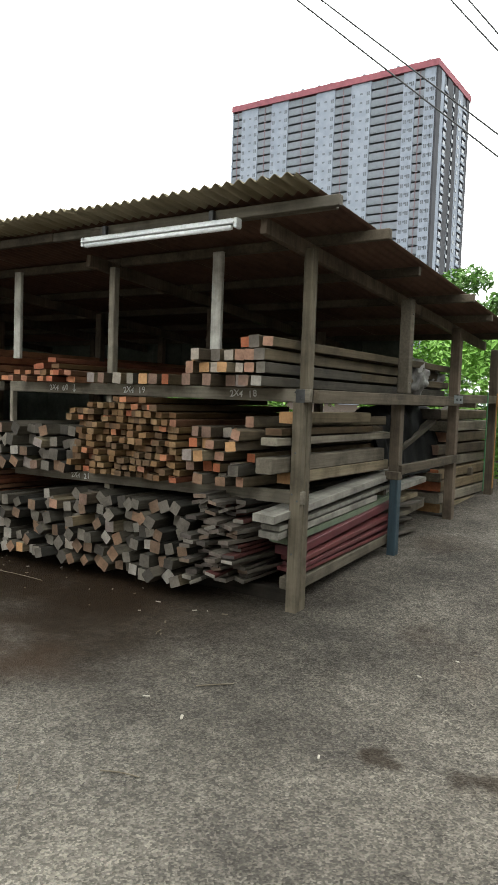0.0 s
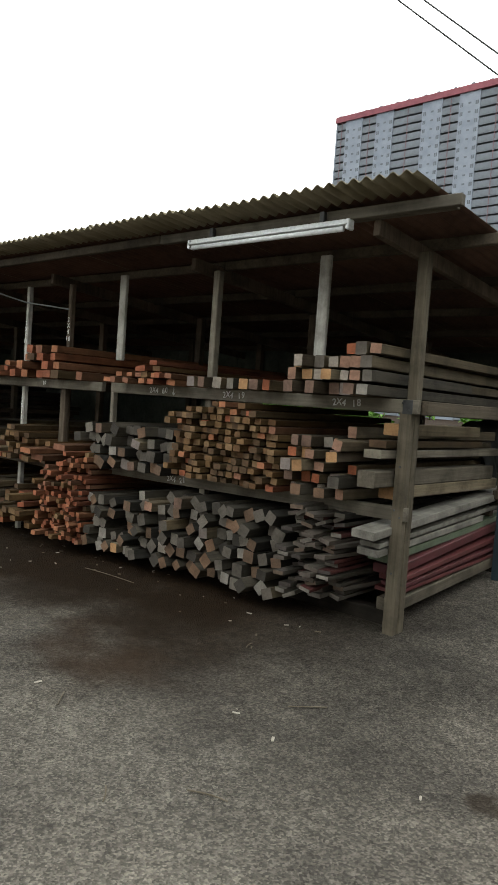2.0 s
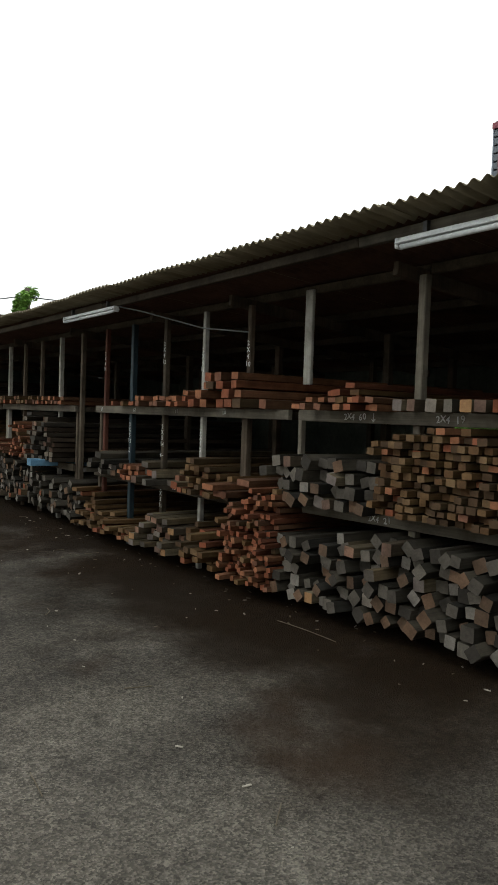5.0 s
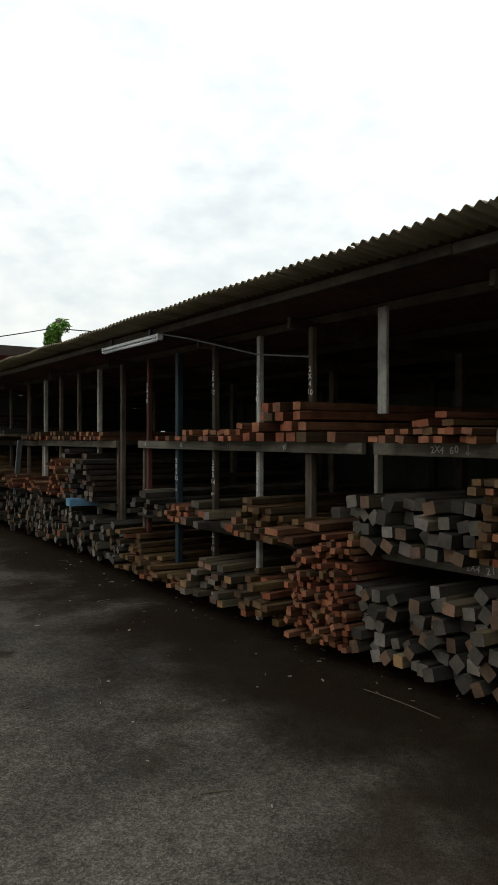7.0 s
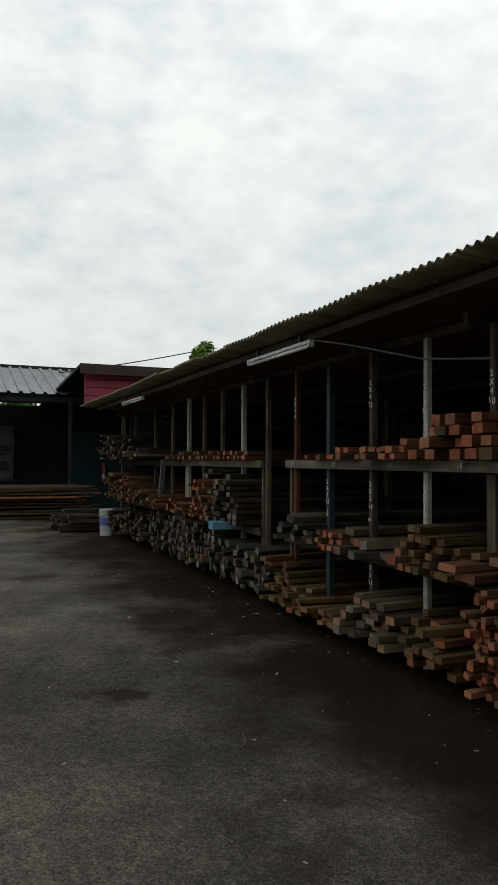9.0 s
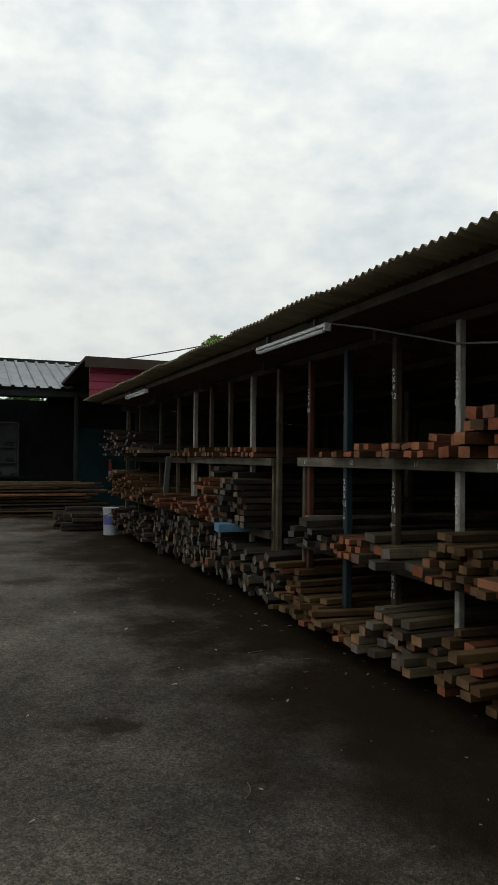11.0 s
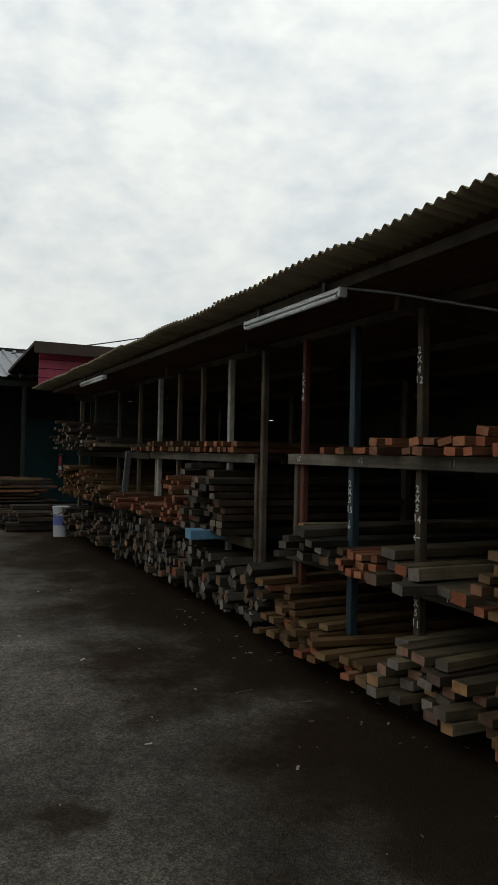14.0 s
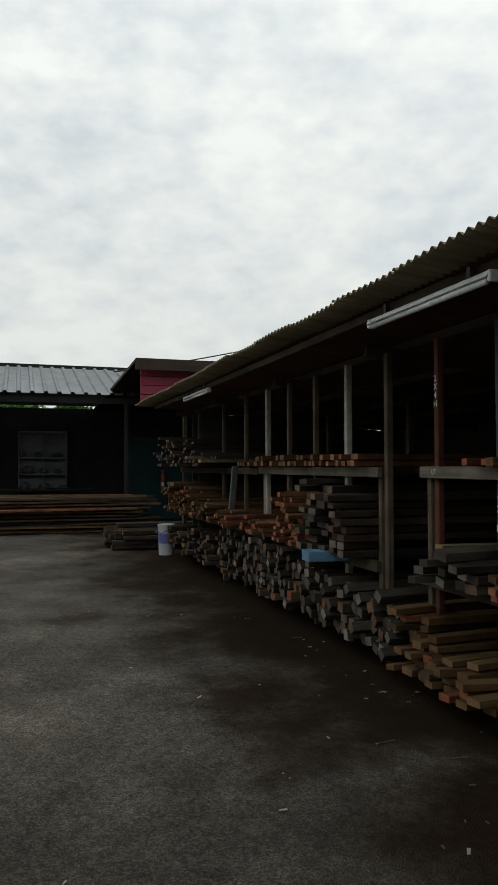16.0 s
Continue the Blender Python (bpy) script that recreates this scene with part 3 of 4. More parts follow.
for y in (7.29, 7.40):
    part("bolt", tube(bmesh.new(), (-3.076, y, 1.492), (-3.064, y, 1.492), 0.012, 0.010, 8), STEEL_DARK, shed)
for y, z in ((6.11, 2.15), (6.11, 1.9), (6.11, 1.6)):
    part("bolt", tube(bmesh.new(), (-3.082, y, z), (-3.074, y, z), 0.007, 0.006, 8), STEEL_DARK, shed)
# back boarding with gaps under the roof
for i in range(52):
    x = -4.2 - i * 0.26
    if x < X_L:
        break
    top = 1.72 + rng.uniform(-0.02, 0.02) if i % 5 else 1.675
    if x > -7.6:
        part("back_board", box(bmesh.new(), (x - 0.257, 8.68, 0.0), (x, 8.70, 1.2 + rng.uniform(-0.03, 0.03)), 0.002), BACK_WALL, shed)
        part("back_board", box(bmesh.new(), (x - 0.257, 8.68, 1.46), (x, 8.70, 2.19), 0.002), BACK_WALL, shed)
    else:
        part("back_board", box(bmesh.new(), (x - 0.257, 8.68, 0.0), (x, 8.70, top), 0.002), BACK_WALL, shed)
        part("back_board", box(bmesh.new(), (x - 0.257, 8.655, 1.685 if i % 6 else 1.70), (x, 8.675, 2.19), 0.002), BACK_WALL, shed)

part("back_sheet", box(bmesh.new(), (-17.5, 8.715, 1.735), (-4.2, 8.73, 2.19), 0.002), BACK_WALL, shed)
for i in range(13):
    y = 4.75 + i * 0.3
    part("end_board", box(bmesh.new(), (-17.56, y, 0.0), (-17.53, y + 0.297, roof_z(y) - 0.06), 0.002), BACK_WALL, shed)

# writing on the beams and posts
FACE = Matrix.Rotation(radians(90), 4, "X")


def on_front(text, x, z, size, parent, y=FRONT - 0.003):
    writing([text], size, Matrix.Translation((x, y, z)) @ FACE, parent)


on_front("2X4 18", -3.62, 1.465, 0.062, beam_a)
on_front("2X4 19", -4.60, 1.465, 0.062, beam_a)
on_front("2X4 60", -5.42, 1.465, 0.062, beam_a)
on_front("2X4 21", -5.15, 0.778, 0.06, mid_a)
BF = FRONT - 0.0525
for s, x in (("10", -6.98), ("11", -7.8), ("12", -8.68), ("17", -9.5)):
    on_front(s, x, 1.465, 0.05, beam_b, BF)
on_front("10 13", -7.75, 0.725, 0.06, mid_b, BF)
for x, z, mark in ((-6.77, 1.98, "2X410"), (-7.43, 1.95, "2X411"), (-8.15, 2.05, "2X412"), (-9.55, 2.02, "2X4H"), (-7.43, 1.20, "2X13"), (-8.15, 1.22, "2X514"), (-8.87, 1.22, "2X515"), (-8.15, 0.60, "2X511")):
    rows = list(mark[:3]) + [mark[3:]]
    writing(rows, 0.06, Matrix.Translation((0, -0.003, z)) @ FACE, post_of[x])


def arrow(x, z, turn, parent, y=-0.004):
    """A brushed arrow: a shaft and two barbs."""
    bm = bmesh.new()
    for x0, z0, x1, z1 in ((0, 0.03, 0, -0.03), (0, -0.03, 0.016, -0.01), (0, -0.03, -0.016, -0.01)):
        d = Vector((x1 - x0, 0, z1 - z0))
        m = Matrix.Translation(((x0 + x1) / 2, 0, (z0 + z1) / 2)) @ Matrix.Rotation(math.atan2(d.x, d.z), 4, "Y")
        box(bm, (-0.003, -0.001, -d.length / 2), (0.003, 0.001, d.length / 2), 0, m)
    o = part("arrow_mark", bm, CHALK, parent, "hand-painted white arrow")
    o.matrix_local = Matrix.Translation((x, y, z)) @ Matrix.Rotation(radians(turn), 4, "Y")


arrow(0, 1.03, 0, post_of[-8.87])
arrow(0, 1.02, 90, post_of[-8.15])
arrow(0, 1.02, 90, post_of[-7.43])
arrow(-5.24, 1.465, 0, beam_a, FRONT - 0.004)


# ---- fluorescent battens under the eave ----
def batten_light(x0, x1):
    t = thing("fluorescent_batten", ((x0 + x1) / 2, 4.025, 2.435), 0, "unlit white fluorescent batten light under the eave", "light", "battens under the eave")
    h = abs(x1 - x0) / 2
    part("housing", box(bmesh.new(), (-h, -0.022, 0.002), (h, 0.028, 0.03), 0.006), WHITE_METAL, t)
    part("reflector", box(bmesh.new(), (-h, -0.045, -0.006), (h, 0.04, 0.002), 0.002), WHITE_METAL, t)
    part("tube", tube(bmesh.new(), (-h + 0.03, -0.02, -0.024), (h - 0.03, -0.02, -0.024), 0.016), TUBE, t, smooth=True)
    for s in (-1, 1):
        part("end_cap", box(bmesh.new(), (s * h - 0.012, -0.034, -0.030), (s * h + 0.012, 0.026, 0.028), 0.006), WHITE_METAL, t)
        part("bracket", box(bmesh.new(), (s * h * 0.7 - 0.015, -0.015, 0.03), (s * h * 0.7 + 0.015, 0.015, 0.09), 0.002), STEEL_DARK, t)
    return t


batten_light(-4.59, -3.34)
batten_light(-9.455, -8.2)
batten_light(-14.92, -13.67)
c = part("conduit", cable_mesh([(-8.2, 4.05, 2.46), (-7.95, 4.2, 2.40), (-7.43, 4.535, 2.24), (-6.77, 4.58, 2.16)], 0.008), SHELF_METAL)
tagged(c, "thin grey conduit running to the batten light", "conduit")

# ---- timber stacks ----
TIMBER = {}


def timber_mesh(w, h, L, pal):
    key = (w, h, L, pal)
    if key in TIMBER:
        return TIMBER[key]
    ch = min(w, h) * 0.07
    prof = [(-w / 2 + ch, -h / 2), (w / 2 - ch, -h / 2), (w / 2, -h / 2 + ch), (w / 2, h / 2 - ch), (w / 2 - ch, h / 2), (-w / 2 + ch, h / 2), (-w / 2, h / 2 - ch), (-w / 2, -h / 2 + ch)]
    bm = bmesh.new()
    a = [bm.verts.new((x, 0, z)) for x, z in prof]
    b = [bm.verts.new((x, L, z)) for x, z in prof]
    for i in range(8):
        j = (i + 1) % 8
        bm.faces.new((a[i], b[i], b[j], a[j]))
    bm.faces.new(a).material_index = 1
    bm.faces.new(list(reversed(b))).material_index = 1
    me = finish(bm, "timber")
    if pal in PALETTES:
        me.materials.append(PALETTES[pal][0])
        me.materials.append(PALETTES[pal][1])
    else:
        me.materials.append(PLAIN[pal])
        me.materials.append(PLAIN[pal])
    TIMBER[key] = me
    return me


def piece(st, x, y, z, w, h, L, pal, roll=0, yaw=0, tilt=0, name="timber", label="", size=(1, 1)):
    o = part(name, timber_mesh(w, h, L, pal), None, st, label)
    o.matrix_local = Matrix.Translation((x, y, z)) @ Euler((radians(tilt), radians(roll), radians(yaw))).to_matrix().to_4x4() @ Matrix.Diagonal((size[0], 1, size[1], 1))
    return o


STRAY = {"red": "brown", "brown": "red", "grey": "mixed", "mixed": "grey", "dark": "mixed", "scrap": "grey"}


def stack(label, x0, x1, z0, tops, w, h, pal, seed, L=3.2, y0=4.36, dy=0.07, roll=2.0, yaw=1.0, gap=0.006, group="stacks of sawn timber", messy=0.0, skip=0.0, tilt=0.0, rag=1.0):
    """Rows of timbers, ends to the yard, up to a top line that is given by heights from x0 to x1."""
    r = random.Random(seed)
    lo, hi = min(x0, x1), max(x0, x1)
    if x0 > x1:
        tops = tops[::-1]
    st = thing("timber_stack", ((lo + hi) / 2, 5.4, z0), 0, label, "timber stack", group)

    def top_at(x):
        f = (x - lo) / (hi - lo) * (len(tops) - 1)
        i = min(int(f), len(tops) - 2)
        return tops[i] + (tops[i + 1] - tops[i]) * (f - i)

    ragged = {}
    z, row = z0, 0
    while True:
        step = h * (1.0 + 0.05 * messy) + 0.003
        x = lo + w / 2 + (w * 0.45 if (messy and row % 2) else r.uniform(0, 0.03))
        any_row = False
        while x + w / 2 <= hi + 0.02:
            cut = ragged.setdefault(round(x / (w * 1.6)), r.uniform(-0.6, 1.0) * h * rag)
            if z + h * 0.9 <= max(top_at(min(max(x, lo), hi)) - cut, z0 + h) and r.random() > skip:
                any_row = True
                big = r.random() < messy
                rl = r.uniform(-48, 48) if big else r.gauss(0, roll)
                yy = y0 + r.uniform(-dy, dy) * (0.75 if messy else 1.1) + (abs(r.gauss(0, 0.05)) if messy else 0)
                piece(st, x - (lo + hi) / 2, yy - 5.4, z - z0 + h / 2 + (r.uniform(-0.01, 0.01) if messy else 0), w, h, L, STRAY[pal] if r.random() < 0.09 else pal, rl, r.gauss(0, yaw), -abs(r.gauss(0, tilt)) if tilt else 0, size=(r.uniform(0.72, 1.02), r.uniform(0.74, 1.0)))
            x += w * (1.0 + 0.04 * messy) + gap + r.uniform(0, gap)
        z += step
        row += 1
        if not any_row and z > max(tops):
            break
    return st


S = SHELF + 0.002
# first bay, top shelf
stack("stack of mixed grey and red-ended square timber on the upper shelf", -3.26, -3.93, S, [1.86, 1.82, 1.80, 1.74], 0.078, 0.078, "mixed", 11, 3.4, 4.30, 0.06, gap=0.012, rag=0.35)
stack("single row of square timber ends on the upper shelf", -4.03, -4.92, S, [1.61, 1.61], 0.08, 0.08, "mixed", 12, 3.2, 4.38, 0.04, gap=0.03)
stack("low heap of orange sawn battens on the upper shelf", -4.97, -5.85, S, [1.60, 1.70, 1.66, 1.60], 0.085, 0.045, "red", 13, 3.0, 4.38, 0.08, 6, 4, 0.012)
# first bay, middle shelf
stack("stack of weathered square timber on the middle shelf", -3.42, -3.93, 0.862, [1.36, 1.33, 1.31, 1.33], 0.080, 0.074, "mixed", 21, 2.0, 4.36, 0.09, 4, 2, 0.01, skip=0.03, rag=0.35)
stack("dense stack of small brown battens on the middle shelf", -3.96, -5.04, 0.845, [1.28, 1.40, 1.42, 1.40, 1.32], 0.066, 0.045, "brown", 22, 1.7, 4.34, 0.06, 2.5, 1.2, 0.006, rag=0.35)
stack("jumbled weathered grey posts on the middle shelf", -5.02, -6.20, 0.815, [1.27, 1.24, 1.22, 1.16], 0.095, 0.085, "grey", 23, 2.6, 4.32, 0.09, 8, 2, 0.008, messy=0.5)
# first bay, ground
stack("dense pile of old thin boards with worn paint", -3.44, -3.91, 0.22, [0.78, 0.80, 0.80, 0.76], 0.095, 0.028, "scrap", 31, 2.4, 4.38, 0.12, 9, 5, 0.006, skip=0.08)
stack("jumbled heap of weathered grey square posts at the ground", -3.91, -5.31, 0.15, [0.80, 0.80, 0.78, 0.76, 0.72], 0.092, 0.088, "grey", 32, 2.8, 4.30, 0.11, 10, 3, 0.004, messy=0.75)
stack("jumbled heap of dark mixed posts at the ground", -5.27, -6.10, 0.14, [0.68, 0.62, 0.62], 0.09, 0.085, "grey", 33, 2.8, 4.30, 0.10, 10, 3, 0.004, messy=0.65)
stack("tall stack of red-brown sawn battens standing proud", -5.96, -6.56, 0.14, [0.94, 0.92, 0.84, 0.76, 0.72], 0.054, 0.042, "red", 34, 2.6, 4.20, 0.11, 7, 3, 0.003, messy=0.08, rag=0.5)
loose = thing("loose_planks", (-6.45, 4.2, 0.78), 0, "long red-brown planks laid over the batten stack", "planks")
for x, y, z, w, h, L in ((-0.12, 0.0, 0.03, 0.16, 0.05, 2.4), (-0.18, -0.08, 0.085, 0.14, 0.045, 2.4), (0.06, 0.1, 0.135, 0.15, 0.05, 2.2)):
    piece(loose, x, y, z, w, h, L, "red", 2, 5, 0, "plank")
# second bay
stack("stack of wide red-brown planks on the upper shelf", -6.17, -7.37, S, [1.58, 1.70, 1.86, 1.86, 1.74], 0.11, 0.075, "red", 41, 3.2, 4.34, 0.10, 3, 3, 0.02, skip=0.12)
stack("row of orange sawn battens on the upper shelf", -7.42, -8.12, S, [1.66, 1.62], 0.09, 0.05, "red", 42, 3.0, 4.34, 0.08, 6, 6, 0.02)
stack("row of red sawn battens on the upper shelf", -8.21, -9.01, S, [1.62, 1.56], 0.085, 0.05, "red", 43, 3.0, 4.38, 0.06, 3, 3, 0.03)
stack("stack of brown battens on the middle shelf", -6.57, -7.42, 0.735, [0.90, 1.02, 1.10], 0.085, 0.05, "brown", 44, 2.8, 4.36, 0.08, 4, 3, 0.01)
stack("loose weathered planks on the middle shelf", -7.47, -8.31, 0.74, [0.86, 0.94, 1.02], 0.13, 0.07, "mixed", 45, 3.0, 4.34, 0.12, 4, 4, 0.02)
stack("short stack of red battens on the middle shelf", -8.31, -8.76, 0.742, [0.92, 0.90], 0.075, 0.05, "red", 46, 3.0, 4.36, 0.06, 3, 2, 0.01)
stack("grey weathered planks on the middle shelf", -8.78, -9.46, 0.744, [0.88, 0.98, 1.06], 0.12, 0.06, "grey", 47, 3.0, 4.36, 0.10, 6, 4, 0.02)
stack("stack of long orange-brown boards at the ground", -6.62, -7.32, 0.14, [0.26, 0.40, 0.48], 0.10, 0.055, "brown", 48, 3.0, 4.30, 0.14, 4, 4, 0.02)
stack("stack of grey and brown planks at the ground", -7.32, -8.16, 0.14, [0.34, 0.46, 0.50], 0.12, 0.06, "mixed", 49, 3.0, 4.30, 0.10, 3, 3, 0.02)
stack("stack of orange sawn boards at the ground", -8.16, -9.66, 0.14, [0.20, 0.30, 0.44, 0.58], 0.11, 0.05, "brown", 50, 3.0, 4.30, 0.10, 4, 4, 0.015)
# third bay
stack("rows of small red battens on the upper shelf", -10.41, -11.41, S, [1.62, 1.60], 0.07, 0.05, "red", 61, 3.0, 4.38, 0.06, 4, 3, 0.02)
stack("rows of small brown battens on the upper shelf", -11.46, -13.61, S, [1.62, 1.64, 1.58], 0.07, 0.055, "brown", 62, 3.0, 4.38, 0.06, 4, 3, 0.02)
stack("stack of dark weathered planks on the middle shelf", -10.36, -11.30, 0.78, [1.10, 1.34, 1.44, 1.42], 0.13, 0.06, "dark", 63, 3.0, 4.30, 0.10, 4, 4, 0.01)
stack("stack of red battens on the middle shelf", -11.35, -12.05, 0.78, [0.98, 1.22, 1.28], 0.08, 0.045, "red", 64, 2.8, 4.30, 0.10, 4, 4, 0.01)
stack("low stack of orange battens on the middle shelf", -12.05, -14.03, 0.78, [0.98, 0.94, 0.98], 0.09, 0.045, "red", 65, 3.0, 4.28, 0.14, 5, 6, 0.015)
stack("stack of long red boards on the middle shelf", -14.14, -17.28, 0.78, [1.0, 1.14, 1.28, 1.22], 0.12, 0.045, "brown", 66, 3.0, 4.25, 0.15, 3, 4, 0.02)
stack("stack of long brown boards on the upper shelf", -14.36, -17.39, S, [1.60, 1.75, 1.98, 2.0], 0.13, 0.045, "dark", 67, 2.8, 4.20, 0.18, 4, 4, 0.015)
stack("jumbled heap of weathered grey timber at the ground", -9.77, -11.95, 0.14, [0.62, 0.62, 0.66, 0.70], 0.095, 0.085, "grey", 68, 2.8, 4.33, 0.10, 12, 4, 0.004, messy=0.7)
stack("heap of weathered grey timber ends at the ground", -11.95, -14.36, 0.14, [0.70, 0.76, 0.72, 0.66], 0.085, 0.075, "grey", 69, 2.8, 4.33, 0.10, 12, 4, 0.004, messy=0.7)
stack("dark pile of old planks at the ground", -14.46, -17.39, 0.14, [0.66, 0.58, 0.5], 0.14, 0.06, "dark", 70, 2.8, 4.34, 0.12, 5, 4, 0.01)
blue = thing("blue_plank", (-10.95, 4.16, 0.70), 0, "blue painted plank lying on a grey timber heap", "plank")
piece(blue, 0, 0, 0.05, 0.2, 0.09, 2.4, "blue", 0, -6)


# boards seen along the open end of the shed
ends = thing("board_stack", (-3.44, 5.3, 0.25), 0, "old painted boards in white, green and maroon at the open end", "board stack")
Y = -0.95
for x, y, z, w, h, L, pal, tilt in (
        (0.14, Y, 0.44, 0.16, 0.05, 2.2, "white", 4.6), (0.13, Y + 0.1, 0.37, 0.14, 0.03, 1.75, "white", 4.4), (0.12, Y + 0.1, 0.32, 0.15, 0.045, 1.5, "white", 4.2),
        (0.11, Y + 0.25, 0.27, 0.15, 0.05, 1.75, "green", 4.4), (0.13, Y + 0.3, 0.19, 0.16, 0.06, 1.6, "maroon", 6.0), (0.15, Y + 0.35, 0.13, 0.16, 0.03, 1.5, "maroon", 5.0),
        (0.16, Y + 0.35, 0.09, 0.15, 0.025, 1.55, "maroon", 4.0), (0.14, Y + 0.33, 0.055, 0.17, 0.025, 1.5, "maroon", 3.0), (0.16, Y + 0.3, -0.03, 0.13, 0.08, 1.5, "pale", 4.0),
        (0.05, Y + 1.9, 0.42, 0.15, 0.05, 1.0, "white", 3.0), (0.05, Y + 1.8, 0.30, 0.14, 0.04, 0.9, "mixed", 3.0), (0.03, Y + 1.5, 0.12, 0.10, 0.09, 1.5, "pale", 4.5)):
    piece(ends, x, y, z, w, h, L, pal, 2, 0, tilt, "board")
longs = thing("timber_stack", (-3.31, 5.3, 0.87), 0, "long pale planks along the open end on the middle shelf", "timber stack", "stacks of sawn timber")
for x, y, z, w, h, L, pal in ((0.0, -0.95, 0.15, 0.12, 0.10, 1.75, "pale"), (0.0, -0.9, 0.30, 0.12, 0.05, 1.9, "pale"), (0.0, -0.85, 0.36, 0.12, 0.045, 1.4, "brown"), (0.0, -0.7, 0.06, 0.11, 0.08, 1.6, "mixed"), (0.0, -0.7, 0.45, 0.11, 0.075, 1.2, "mixed")):
    piece(longs, x, y, z, w, h, L, pal, 0, 0.5, 0)


prop = thing("leaning_prop", (-14.06, 4.44, 0.0), 0, "grey-blue post leaning against the shelf beam", "post")
part("bar", bar((-0.30, 0, 0.02), (0.12, 0, 1.50), 0.075, 0.05), SHELF_METAL, prop)


def dark_sheet():
    """A black sheet thrown over goods: folds that run down from a bumpy ridge."""
    bm = bmesh.new()
    n, k = 40, 26
    grid = []
    for i in range(n + 1):
        u = i / n
        row = []
        for j in range(k + 1):
            v = j / k
            ridge = 0.58 + 0.16 * math.sin(u * 3.1) + 0.05 * noise.noise(Vector((u * 6, 0, 3)))
            fall = max(0.0, 1 - abs(v - 0.5) * 2) ** 0.45
            z = ridge * fall + 0.04 * noise.noise(Vector((u * 9, v * 5, 1))) * fall
            x = (v - 0.5) * 0.55 + 0.05 * noise.noise(Vector((u * 11, v * 3, 5)))
            row.append(bm.verts.new((x, (u - 0.5) * 2.0, z + 0.004)))
        grid.append(row)
    for i in range(n):
        for j in range(k):
            bm.faces.new((grid[i][j], grid[i + 1][j], grid[i + 1][j + 1], grid[i][j + 1]))
    bmesh.ops.solidify(bm, geom=bm.faces[:], thickness=0.006)
    o = part("black_sheet", bm, mottled("black_plastic_sheet", (0.010, 0.010, 0.010), (0.020, 0.020, 0.019), 5, 0.7), smooth=True)
    o.matrix_basis = pose(-3.66, 7.35, 0.765)
    tagged(o, "black plastic sheet draped over goods on the middle shelf", "sheet")


dark_sheet()


# ---- bucket, extinguisher, sacks and straps ----
def bucket(at):
    t = thing("paint_bucket", at, 20, "dirty white plastic paint bucket with blue print", "bucket")
    bm = tube(bmesh.new(), (0, 0, 0.0), (0, 0, 0.5), 0.13, 0.145, 24)
    part("body", bm, PLASTIC_WHITE, t, smooth=False)
    part("rim", tube(bmesh.new(), (0, 0, 0.47), (0, 0, 0.52), 0.152, 0.152, 24), PLASTIC_WHITE, t)
    part("printed_band", tube(bmesh.new(), (0, 0, 0.2), (0, 0, 0.36), 0.1375, 0.1425, 24), PLASTIC_BLUE, t, "faded blue printed band")
    part("handle", cable_mesh([(0.152, 0, 0.47), (0.11, -0.15, 0.38), (-0.11, -0.15, 0.38), (-0.152, 0, 0.47)], 0.006), STEEL_DARK, t)


bucket((-17.42, 4.26, 0.0))


def sack(at, rz, s):
    bm = bmesh.new()
    bmesh.ops.create_icosphere(bm, subdivisions=4, radius=1)
    for v in bm.verts:
        n = noise.fractal(v.co * 1.8, 0.6, 2.1, 5) * 0.32 - abs(noise.noise(v.co * 3.3)) * 0.35
        v.co = Vector((v.co.x * s[0], v.co.y * s[1], max(v.co.z, -0.75) * s[2])) * (1 + n)
    o = part("plastic_sack", bm, SACK, smooth=True)
    o.matrix_basis = pose(*at, 0, 0, rz)
    tagged(o, "crumpled grey plastic sack lying on stacked boards", "sack", "sacks on the end shelf")


sack((-3.40, 6.95, 1.66), 20, (0.17, 0.27, 0.20))
sack((-3.6, 7.6, 1.68), 60, (0.22, 0.3, 0.2))
endpile = thing("plank_stack", (-3.5, 8.3, 0.3), 0, "tall stack of pale planks beyond the last post", "plank stack")
r9 = random.Random(9)
for i in range(9):
    piece(endpile, r9.uniform(-0.03, 0.05), -0.55 + r9.uniform(-0.2, 0.2), 0.08 + i * 0.12, 0.35, 0.10, 1.7, "pale" if i % 3 == 1 else "mixed", 0, r9.uniform(-3, 3), 0, "plank")
lean = thing("leaning_plank", (-3.45, 6.6, 0.95), 0, "grey plank leaning over the middle shelf", "plank")
piece(lean, 0, 0, 0, 0.09, 0.04, 1.9, "grey", 0, 0, 16)
for nm, x, y, mt, lb in (("strap", -3.04, 8.2, GREEN_STRAP, "green webbing strap hanging from the end beam"), ("strap", -3.04, 8.55, ORANGE, "orange webbing strap hanging from the end beam")):
    o = part(nm, box(bmesh.new(), (x - 0.004, y - 0.013, 0.55), (x + 0.004, y + 0.013, 1.58), 0.002), mt)
    tagged(o, lb, "strap", "straps on the end beam")


